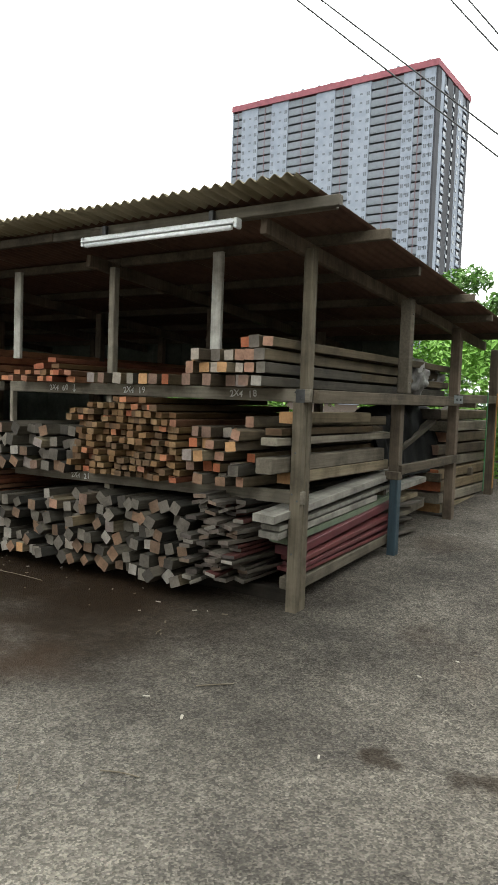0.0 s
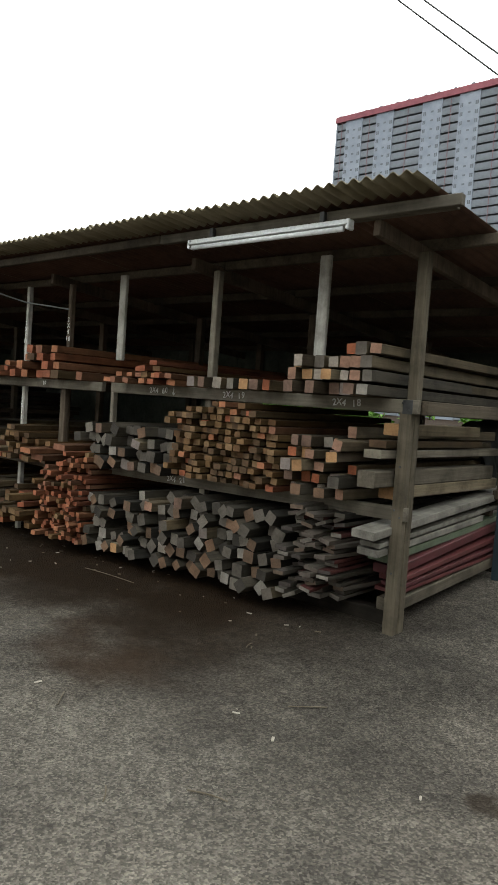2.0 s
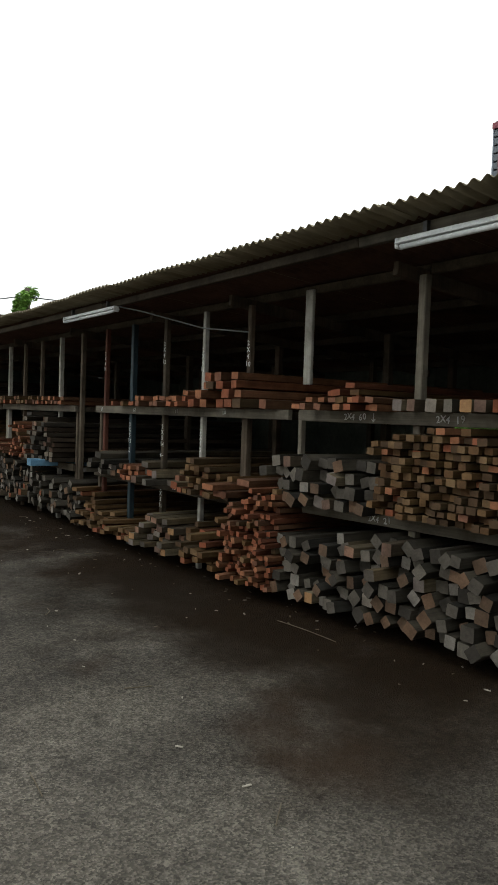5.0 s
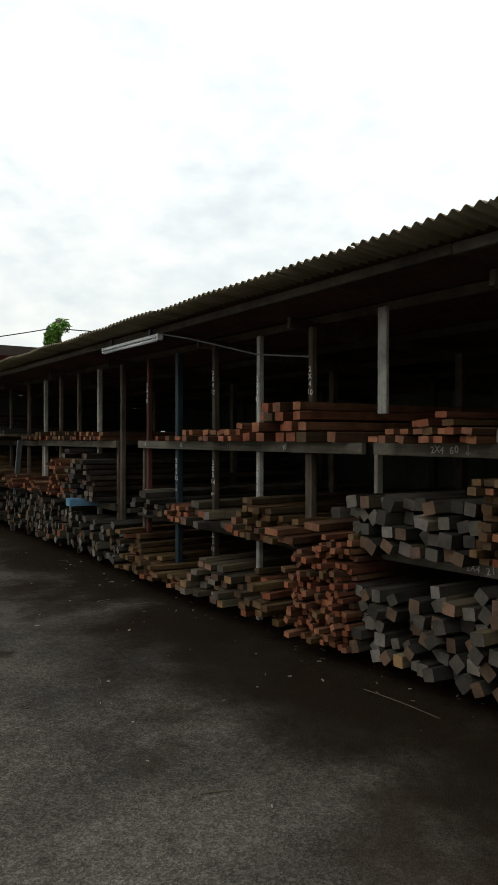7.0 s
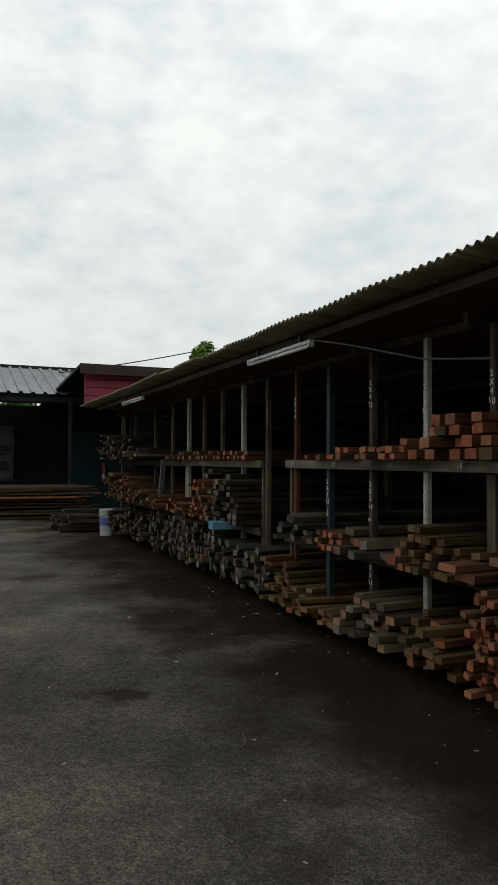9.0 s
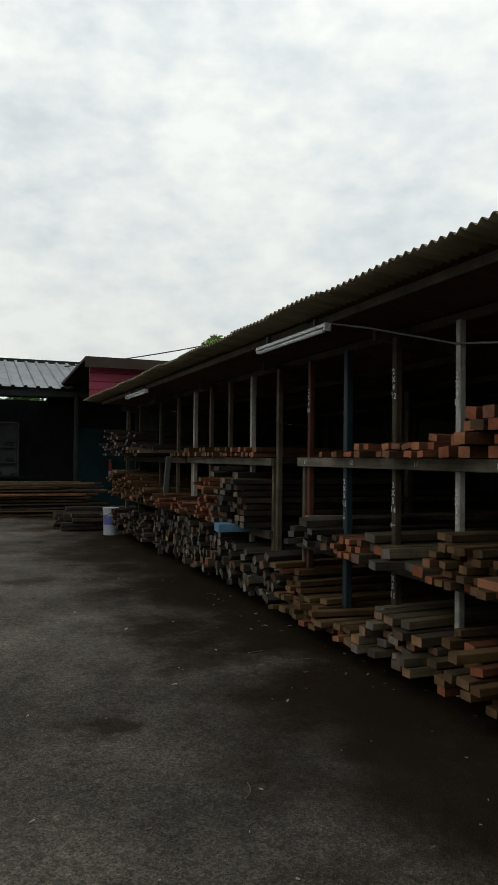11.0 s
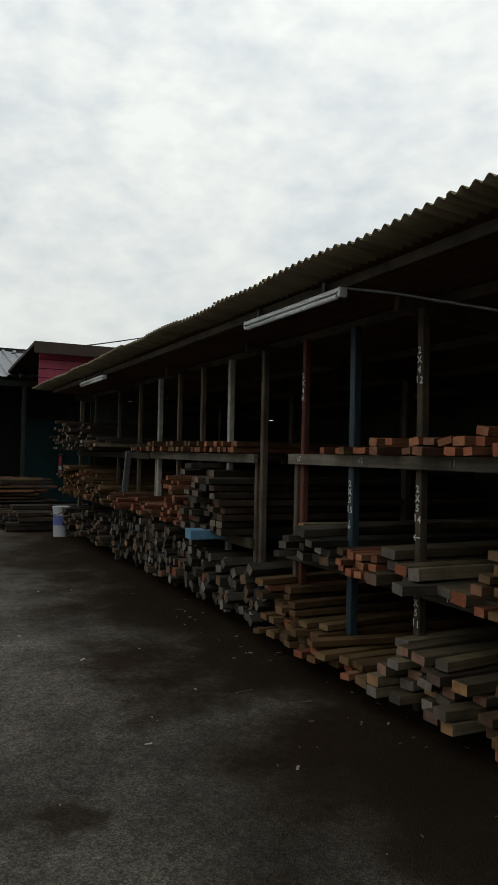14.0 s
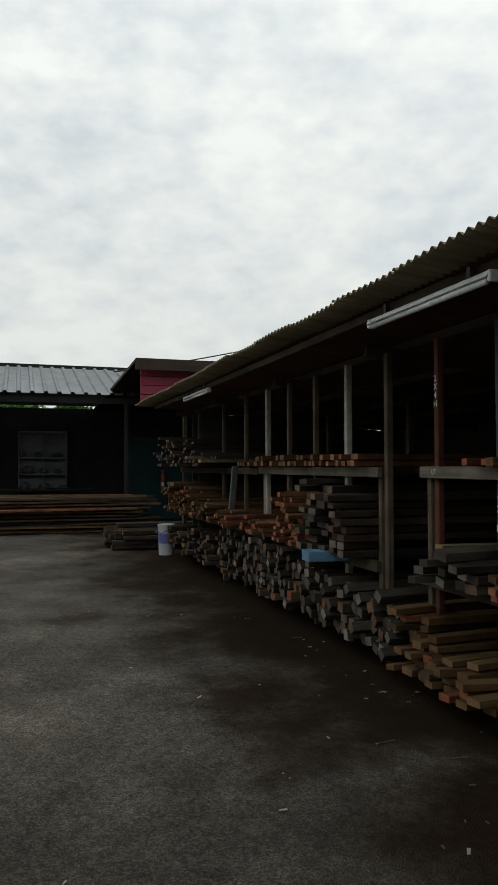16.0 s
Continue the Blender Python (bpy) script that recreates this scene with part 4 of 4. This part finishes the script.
# ---- far end of the yard ----
def corrugated(x0, x1, y0, y1, z_at, pitch, amp):
    """A ribbed sheet with ribs that run along x and repeat along y."""
    bm = bmesh.new()
    n = int((y1 - y0) / pitch)
    rows = []
    for x in (x0, x1):
        row = []
        for i in range(n):
            for f, a in ((0.0, 0), (0.62, 0), (0.7, amp), (0.92, amp)):
                row.append(bm.verts.new((x, y0 + (i + f) * pitch, z_at(x) + a)))
        rows.append(row)
    for i in range(len(rows[0]) - 1):
        bm.faces.new((rows[0][i], rows[0][i + 1], rows[1][i + 1], rows[1][i]))
    bmesh.ops.solidify(bm, geom=bm.faces[:], thickness=0.02)
    return bm


far = thing("workshop", (0, 0, 0), 0, "dark open-fronted workshop with a galvanised ribbed roof", "workshop")
part("roof", corrugated(-24.0, -28.5, -9.0, 5.2, lambda x: 3.36 + (-24.0 - x) * 0.275, 0.33, 0.05), ZINC, far)
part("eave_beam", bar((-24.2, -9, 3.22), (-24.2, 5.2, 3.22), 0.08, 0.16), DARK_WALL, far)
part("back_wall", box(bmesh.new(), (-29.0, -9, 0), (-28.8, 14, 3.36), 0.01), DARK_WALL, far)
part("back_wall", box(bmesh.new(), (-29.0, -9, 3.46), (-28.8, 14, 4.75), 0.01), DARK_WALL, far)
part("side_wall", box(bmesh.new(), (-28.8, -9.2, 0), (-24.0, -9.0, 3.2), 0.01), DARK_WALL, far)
part("teal_panel", box(bmesh.new(), (-25.6, 4.75, 0), (-25.5, 9.6, 2.35), 0.01), TEAL, far, "teal sheet panel with the workshop shade in its colour")
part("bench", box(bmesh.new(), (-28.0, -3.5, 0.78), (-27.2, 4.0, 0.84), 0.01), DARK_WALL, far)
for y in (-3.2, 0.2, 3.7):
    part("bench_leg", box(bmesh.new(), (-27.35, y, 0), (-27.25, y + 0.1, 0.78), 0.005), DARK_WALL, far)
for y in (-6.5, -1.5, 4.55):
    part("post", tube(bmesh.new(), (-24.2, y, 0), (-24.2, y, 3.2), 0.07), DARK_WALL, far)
shelf = thing("wall_shelf", (-28.3, 2.55, 0.0), 0, "pale metal shelf with dark tools against a wall", "shelf")
for z in (0.75, 1.25, 1.75, 2.55):
    part("board", box(bmesh.new(), (-0.2, -0.72, z), (0.2, 0.72, z + 0.04), 0.004), SHELF_METAL, shelf)
for y in (-0.72, 0.0, 0.70):
    part("upright", box(bmesh.new(), (-0.2, y, 0), (0.2, y + 0.03, 2.55), 0.004), SHELF_METAL, shelf)
part("back_panel", box(bmesh.new(), (-0.22, -0.72, 0.6), (-0.2, 0.72, 2.6), 0.004), SHELF_METAL, shelf)
for i in range(9):
    z = (0.79, 1.29, 1.79)[i % 3]
    bm = bmesh.new()
    bmesh.ops.create_icosphere(bm, subdivisions=2, radius=0.16)
    for v in bm.verts:
        v.co = Vector((v.co.x * 0.8, v.co.y * (1 + 0.4 * noise.noise(v.co * 9 + Vector((i, 0, 0)))), max(v.co.z, -0.1) + 0.1))
    o = part("tool", bm, STEEL_DARK)
    o.location = (-28.2, 2.05 + 0.5 * (i // 3) + 0.12 * math.sin(i * 2.3), z)
    o.scale = (0.9, 0.75 + 0.4 * math.sin(i * 1.7) ** 2, 0.55 + 0.5 * math.cos(i * 2.9) ** 2)
    tagged(o, "dark rounded tool standing on a metal shelf", "tool", "tools on the shelf")

lean_to = thing("lean_to", (0, 0, 0), 0, "brown-roofed building with red painted siding", "building")
part("roof", box(bmesh.new(), (-9.0, 0, 0), (0.0, 9.8, 0.08), 0.01, Matrix.Translation((-20.2, 4.15, 3.70)) @ Matrix.Rotation(radians(-2.6), 4, "Y")), BROWN_ROOF, lean_to)
for i in range(4):
    z = 2.86 + i * 0.2
    part("siding_board", box(bmesh.new(), (-20.62, 4.32, z), (-20.58, 12, z + 0.19), 0.006), RED_SIDING, lean_to)
part("fascia", box(bmesh.new(), (-20.2, 4.15, 3.53), (-20.16, 12.3, 3.78), 0.006), BROWN_ROOF, lean_to)
for y in (6.4, 9.5):
    part("post", tube(bmesh.new(), (-20.7, y, 0), (-20.7, y, 3.7), 0.06), STEEL_DARK, lean_to)


def extinguisher(at):
    t = thing("fire_extinguisher", at, 0, "small red fire extinguisher hanging on a teal panel", "extinguisher")
    part("cylinder", tube(bmesh.new(), (0, 0, 0), (0, 0, 0.42), 0.05, 0.05, 16), EXT_RED, t)
    part("shoulder", tube(bmesh.new(), (0, 0, 0.42), (0, 0, 0.5), 0.05, 0.02, 16), EXT_RED, t)
    part("valve", box(bmesh.new(), (-0.02, -0.05, 0.5), (0.02, 0.06, 0.56), 0.004), STEEL_DARK, t)
    part("label_band", tube(bmesh.new(), (0, 0, 0.1), (0, 0, 0.2), 0.0515, 0.0515, 16), PLASTIC_WHITE, t, "white label")


extinguisher((-25.44, 5.75, 0.85))

long_pile = thing("timber_pile", (-22.7, 0.3, 0.0), 0, "long pile of bent red-brown boards lying across the yard", "timber pile", "piles on the ground")
r7 = random.Random(7)
for i in range(130):
    row, col = divmod(i, 13)
    piece(long_pile, -0.9 + col * 0.14 + r7.uniform(-0.05, 0.05), 4.3 + r7.uniform(-0.9, 0.5), 0.05 + row * 0.082, 0.12, 0.04, r7.choice((5.5, 7.0, 8.5)), r7.choice(("red", "dark", "brown", "dark", "brown")), r7.uniform(-9, 9), 180 + r7.uniform(-4.5, 4.5), r7.uniform(-0.6, 0.6), "board")
low_pile = thing("timber_pile", (-18.71, 3.31, 0.0), 0, "low pile of dark planks lying on the asphalt", "timber pile", "piles on the ground")
for i in range(26):
    row, col = divmod(i, 6)
    piece(low_pile, -0.6 + col * 0.2 + r7.uniform(-0.05, 0.05), 0.2 + r7.uniform(-0.15, 0.15), 0.05 + row * 0.085, 0.16, 0.07, 2.6, "dark", r7.uniform(-5, 5), r7.uniform(-4, 4), 0, "plank")


# ---- tower block ----
def tower():
    H, F0 = 112.4, 234.0
    fl = 3.05
    n = int(H / fl)
    t = thing("tower_block", (0, 0, 0), 0, "tall white and grey apartment tower with a red roof edge", "building")
    xs = [-170.7, -166.7, -159.2, -153.1, -145.7, -133.9, -126.2, -119.8, -112.2, -100.3, -96.1, -92.8, -88.9]
    part("core", box(bmesh.new(), (-170.7, F0 + 1.6, 0), (-89.0, 267.5, H)), T_SHADE, t)
    part("end_wall", box(bmesh.new(), (xs[0] - 0.5, F0, 0), (xs[0] - 0.02, F0 + 2.0, H)), T_WHITE, t)
    wins, frames = bmesh.new(), bmesh.new()
    for i, (a, b) in enumerate(zip(xs, xs[1:])):
        if i % 2:
            part("white_bay", box(bmesh.new(), (a, F0, 0), (b, F0 + 1.7, H)), T_WHITE, t)
            for f in range(n):
                z = f * fl
                box(wins, (a + 0.5, F0 - 0.06, z + 1.0), (a + 1.5, F0 + 0.1, z + 2.3))
                box(frames, (a + 0.95, F0 - 0.09, z + 1.0), (a + 1.05, F0 - 0.05, z + 2.3))
                box(wins, (a + (b - a) * 0.45, F0 - 0.06, z + 1.6), (a + (b - a) * 0.45 + 1.0, F0 + 0.1, z + 2.2))
                box(wins, (b - 1.6, F0 - 0.06, z + 1.0), (b - 0.5, F0 + 0.1, z + 2.3))
                box(frames, (b - 1.1, F0 - 0.09, z + 1.0), (b - 1.0, F0 - 0.05, z + 2.3))
        else:
            slab = finish(box(bmesh.new(), (a, F0 + 0.1, -0.25), (b, F0 + 1.6, 0)), "balcony_slab")
            rail = finish(box(bmesh.new(), (a, F0 + 0.25, 0.15), (b, F0 + 0.35, 2.2)), "balcony_rail")
            for f in range(n + 1):
                z = f * fl
                part("balcony_slab", slab, T_SHADE, t).location.z = z
                part("balcony_rail", rail, T_GREY, t).location.z = z
                if f < n:
                    box(wins, (a + 0.8, F0 + 1.5, z + 0.2), (a + 2.0, F0 + 1.62, z + 2.2))
            mid = (a + b) / 2
            part("red_pier", box(bmesh.new(), (mid - 0.14, F0 + 0.15, 0), (mid + 0.14, F0 + 1.0, H)), T_PINK, t)
    # the narrow side
    X = -88.9
    for y0, y1, mt in ((234.0, 237.5, T_DARK), (237.5, 240.5, T_WHITE), (240.5, 243.8, T_GREY), (243.8, 249.0, T_DARK), (249.0, 251.5, T_GREY), (251.5, 255.0, T_DARK), (255.0, 260.0, T_WHITE), (260.0, 264.5, T_GREY), (264.5, 267.5, T_DARK)):
        part("side_strip", box(bmesh.new(), (X - 0.1, y0, 0), (X + (0.6 if mt is not T_GREY else 0.1), y1, H)), mt, t)
    for f in range(n):
        z = f * fl
        for y0, y1 in ((241.0, 243.3), (249.5, 251.0), (256.0, 257.4), (260.8, 263.6)):
            box(wins, (X + 0.0, y0, z + 0.9), (X + 0.75, y1, z + 2.2))
        box(frames, (X, 240.5, z), (X + 0.9, 243.8, z + 0.9))
        box(frames, (X, 260.0, z), (X + 0.9, 264.5, z + 0.9))
    part("window_glazing", wins, GLASS_DARK, t)["kind"] = "stuff"
    part("window_framing", frames, T_WHITE, t)["kind"] = "stuff"
    part("parapet", box(bmesh.new(), (-171.2, F0 - 0.6, H), (-88.0, 268.0, H + 2.2)), T_RED, t, "dull red parapet")
    rr = random.Random(3)
    for i in range(14):
        x = -170 + i * 6.0 + rr.uniform(-1, 1)
        part("roof_vent", box(bmesh.new(), (x, F0 + 0.5, H + 2.2), (x + rr.uniform(0.5, 1.2), F0 + 1.5, H + 2.2 + rr.uniform(0.5, 1.1))), T_GREY, t)


tower()


# ---- trees and plants ----
def leaf_cloud(rr, centre, radius, count, size, flat=0.7):
    vs, fs = [], []
    for _ in range(count):
        d = Vector((rr.gauss(0, 1), rr.gauss(0, 1), rr.gauss(0, 1))).normalized() * radius * rr.random() ** 0.4
        d.z *= flat
        c = Vector(centre) + d
        q = Euler((rr.uniform(-0.9, 0.9), rr.uniform(-0.9, 0.9), rr.uniform(0, 6.28))).to_matrix()
        s = size * rr.uniform(0.6, 1.3)
        k = len(vs)
        vs += [c + q @ Vector(p) * s for p in ((-0.5, 0, 0), (0, -0.22, 0.05), (0.55, 0, -0.08), (0, 0.22, 0.05))]
        fs += [(k, k + 1, k + 2), (k, k + 2, k + 3)]
    return vs, fs


def tree(at, height, spread, seed, leaves=5000, size=0.16, mat=None):
    rr = random.Random(seed)
    t = thing("tree", at, 0, "leafy green tree with spreading feathery crown", "tree", "trees behind the shed")
    bm = bmesh.new()
    tube(bm, (0, 0, -0.1), (0.1, 0.05, height * 0.55), 0.14, 0.07, 9)
    vs, fs = [], []
    limbs = 11
    for i in range(limbs):
        a = i * 2.4 + rr.uniform(-0.3, 0.3)
        z0 = height * rr.uniform(0.35, 0.55)
        e = Vector((math.cos(a) * spread * rr.uniform(0.3, 1), math.sin(a) * spread * rr.uniform(0.3, 1), height * rr.uniform(0.55, 1.0)))
        tube(bm, (0.07, 0.03, z0), e, 0.05, 0.012, 6)
        for j in range(3):
            c = e + Vector((rr.gauss(0, 0.25), rr.gauss(0, 0.25), rr.gauss(0, 0.15))) * spread
            v, f = leaf_cloud(rr, c, spread * rr.uniform(0.22, 0.42), leaves // (limbs * 3), size, 0.5)
            k = len(vs)
            vs += v
            fs += [tuple(n + k for n in q) for q in f]
    part("trunk", bm, BARK, t)
    me = bpy.data.meshes.new("crown")
    me.from_pydata(vs, [], fs)
    part("crown", me, mat or LEAF, t)


tree((-5.0, 17.5, 0.5), 3.5, 1.7, 1, 15000, 0.17)
tree((-2.6, 16.0, 0.6), 3.6, 1.9, 2, 15000, 0.17)
tree((-0.6, 15.0, 0.6), 3.3, 1.7, 4, 12000, 0.17)
tree((-9.0, 21.0, 0.3), 3.4, 2.2, 5, 5000, 0.16, LEAF_DARK)


def bushes(name, label, spots, mat, size, count, seed):
    rr = random.Random(seed)
    vs, fs = [], []
    for c, rad in spots:
        v, f = leaf_cloud(rr, c, rad, count, size, 0.6)
        k = len(vs)
        vs += v
        fs += [tuple(n + k for n in q) for q in f]
    me = bpy.data.meshes.new(name)
    me.from_pydata(vs, [], fs)
    o = part(name, me, mat)
    tagged(o, label, "plants", kind="stuff")


rb = random.Random(8)
bushes("undergrowth", "bright green undergrowth behind the timber shed", [((x, 10.6 + rb.uniform(-0.4, 1.2), z + rb.uniform(-0.3, 0.3)), rb.uniform(0.5, 0.9)) for x in np.arange(-17, -1, 0.6) for z in ((0.7, 1.5) if x < -6 else (0.7, 1.4, 2.0))], GRASS, 0.12, 700, 3)
bushes("weeds", "low green weeds at the edge of the asphalt", [((-2.9 + rb.uniform(-0.3, 0.5), 9.6 + rb.uniform(-0.3, 0.8), 0.5), 0.3) for _ in range(8)], GRASS, 0.09, 200, 4)
bushes("far_hedge", "dense green hedge beyond the workshop", [((-33 + rb.uniform(-1, 1), y, 3.0 + rb.uniform(-0.5, 0.6)), rb.uniform(0.7, 1.1)) for y in np.arange(-8, 14, 0.9)], LEAF, 0.26, 1300, 5)
bushes("hedge", "tall leafy hedge beside the rack end", [((x, 13.5 + rb.uniform(-0.5, 0.5), 1.3 + rb.uniform(-0.4, 0.6)), rb.uniform(0.7, 1.0)) for x in np.arange(-4.5, 6, 0.7)], LEAF_DARK, 0.15, 700, 6)

vine = thing("vine_pole", (-26.6, 9.4, 0), 0, "utility pole overgrown by a green creeper", "pole")
part("pole", tube(bmesh.new(), (0, 0, 0), (0, 0, 5.6), 0.12, 0.09, 10), BARK, vine)
vv, ff = [], []
rv = random.Random(12)
for i in range(7):
    v, f = leaf_cloud(rv, (rv.uniform(-0.3, 0.3), rv.uniform(-0.3, 0.5), 4.1 + i * 0.22), 0.30, 260, 0.17, 0.9)
    k = len(vv)
    vv += v
    ff += [tuple(n + k for n in q) for q in f]
me = bpy.data.meshes.new("creeper")
me.from_pydata(vv, [], ff)
part("creeper", me, GRASS, vine)


def palm(at, h, seed):
    rr = random.Random(seed)
    t = thing("palm", at, 0, "distant palm with drooping feathered fronds", "palm")
    part("trunk", tube(bmesh.new(), (0, 0, 0), (0, 0, h), 0.16, 0.11, 9), BARK, t)
    for i in range(11):
        a = i * 0.57 + rr.uniform(-0.1, 0.1)
        vs, fs = [], []
        for j in range(22):
            s = j / 21
            vs.append(Vector((math.cos(a) * 2.0 * s, math.sin(a) * 2.0 * s, h + 1.1 * math.sin(s * 2.2) - 1.0 * s * s)))
        for j in range(21):
            s = j / 21
            for side in (-1, 1):
                d = Vector((-math.sin(a) * side, math.cos(a) * side, -0.5)) * 0.5 * (1.05 - s)
                vs.append(vs[j] + d + Vector((math.cos(a), math.sin(a), 0)) * 0.15)
                fs.append((j, j + 1, len(vs) - 1))
        me = bpy.data.meshes.new("frond")
        me.from_pydata(vs, [], fs)
        part("frond", me, LEAF_DARK, t)


palm((-42, 11.5, 0), 5.3, 2)

# ---- overhead cables ----
for pts, r, sg in (
        ([(-26.6, 9.4, 5.35), (-25.0, 4.3, 4.1)], 0.02, 0.05),
        ([(-26.6, 9.4, 5.3), (-20.0, 12.0, 4.6)], 0.02, 0.1),
        ([(-30.7, 30.9, 30.5), (-4.0, 42.5, 7.6)], 0.042, 0.0),
        ([(-28.4, 32.3, 29.4), (-4.0, 42.4, 8.8)], 0.042, 0.0),
        ([(-16.6, 37.6, 25.0), (-4.0, 41.6, 10.0)], 0.042, 0.0),
        ([(-15.0, 38.2, 24.1), (-4.0, 41.6, 10.3)], 0.042, 0.0)):
    o = part("overhead_cable", cable_mesh(pts, r, sg), CABLE)
    tagged(o, "thin black overhead cable against the sky", "cable", "overhead cables")

upole = thing("utility_pole", (-3.9, 42.0, 0), 0, "tall concrete utility pole carrying the cables", "pole")
part("mast", tube(bmesh.new(), (0, 0, 0), (0, 0, 10.8), 0.16, 0.11, 12), T_GREY, upole)
part("crossarm", box(bmesh.new(), (-0.1, -0.8, 10.1), (0.0, 0.8, 10.3), 0.01), STEEL_DARK, upole)

# ---- litter on the asphalt ----
rl = random.Random(21)


def chip(x, y, s, rz, mt, nm, lb):
    bm = bmesh.new()
    box(bm, (-s, -s * 0.35, 0), (s, s * 0.35, 0.006), 0.002)
    for v in bm.verts:
        v.co.y += 0.25 * v.co.x * noise.noise(v.co * 40)
    o = part(nm, bm, mt)
    o.matrix_basis = pose(x, y, ground_height(x, y) + 0.001, 0, 0, rz)
    tagged(o, lb, "litter", "litter on the asphalt")


for x, y, s in ((-3.15, 3.14, 0.018), (-2.876, 3.074, 0.02), (-2.216, 3.14, 0.014), (-4.0, 2.647, 0.02), (-4.424, 2.589, 0.018), (-9.88, 2.97, 0.025), (-7.73, 3.52, 0.022), (-8.27, 2.95, 0.02)):
    chip(x, y, s, rl.uniform(0, 180), LITTER, "wood_chip", "pale wood chip lying on the asphalt")
for _ in range(70):
    x, y = rl.uniform(-13, 0.5), rl.uniform(1.6, 4.6)
    chip(x, y, rl.uniform(0.005, 0.014), rl.uniform(0, 180), LITTER if rl.random() < 0.6 else TWIG, "wood_chip", "small wood chip lying on the asphalt")


for _ in range(70):
    x, y = rl.uniform(-11, -3.5), 4.45 - abs(rl.gauss(0, 0.35))
    chip(x, y, rl.uniform(0.006, 0.02), rl.uniform(0, 180), LITTER if rl.random() < 0.35 else TWIG, "wood_chip", "small wood chip lying on the asphalt")


def twig(x, y, L, rz, bend):
    pts = [(L * (i / 5 - 0.5), bend * math.sin(i / 5 * 3.1), 0.006) for i in range(6)]
    o = part("twig", cable_mesh(pts, 0.003), TWIG)
    o.matrix_basis = pose(x, y, ground_height(x, y) + 0.002, 0, 0, rz)
    tagged(o, "thin dry stick lying on the asphalt", "stick", "sticks on the asphalt")


twig(-5.36, 4.11, 0.56, 3, 0.014)
twig(-2.75, 2.55, 0.16, 20, 0.01)
twig(-6.7, 2.84, 0.16, -25, 0.02)
for _ in range(16):
    twig(rl.uniform(-12, 0), rl.uniform(1.8, 4.4), rl.uniform(0.06, 0.2), rl.uniform(0, 180), rl.uniform(-0.008, 0.008))

# ---- unseen plain building added behind the walk to shape the skylight ----
light_blocker = thing("unseen_light_blocker", (0, 0, 0), 0, "unseen plain walls added around the yard to shape the skylight", "building")
# low and pale, so that sky and bounced light reach the shed front
part("wall", box(bmesh.new(), (-34, -4.9, 0), (4.0, -4.6, 3.4), 0.02), mottled("pale_bounce_render", (0.38, 0.37, 0.34), (0.48, 0.47, 0.44), 1.2, 0.85), light_blocker)
part("roof", box(bmesh.new(), (-34.4, -14, 3.4), (4.4, -4.2, 3.6), 0.02), BROWN_ROOF, light_blocker)
# unseen east wall, added to shade the open end and nearby asphalt
part("side_wall", box(bmesh.new(), (5.2, -4.6, 0), (5.5, 22.0, 6.5), 0.02), mottled("dark_blocker_render", (0.12, 0.115, 0.105), (0.17, 0.16, 0.15), 1.2, 0.85), light_blocker)
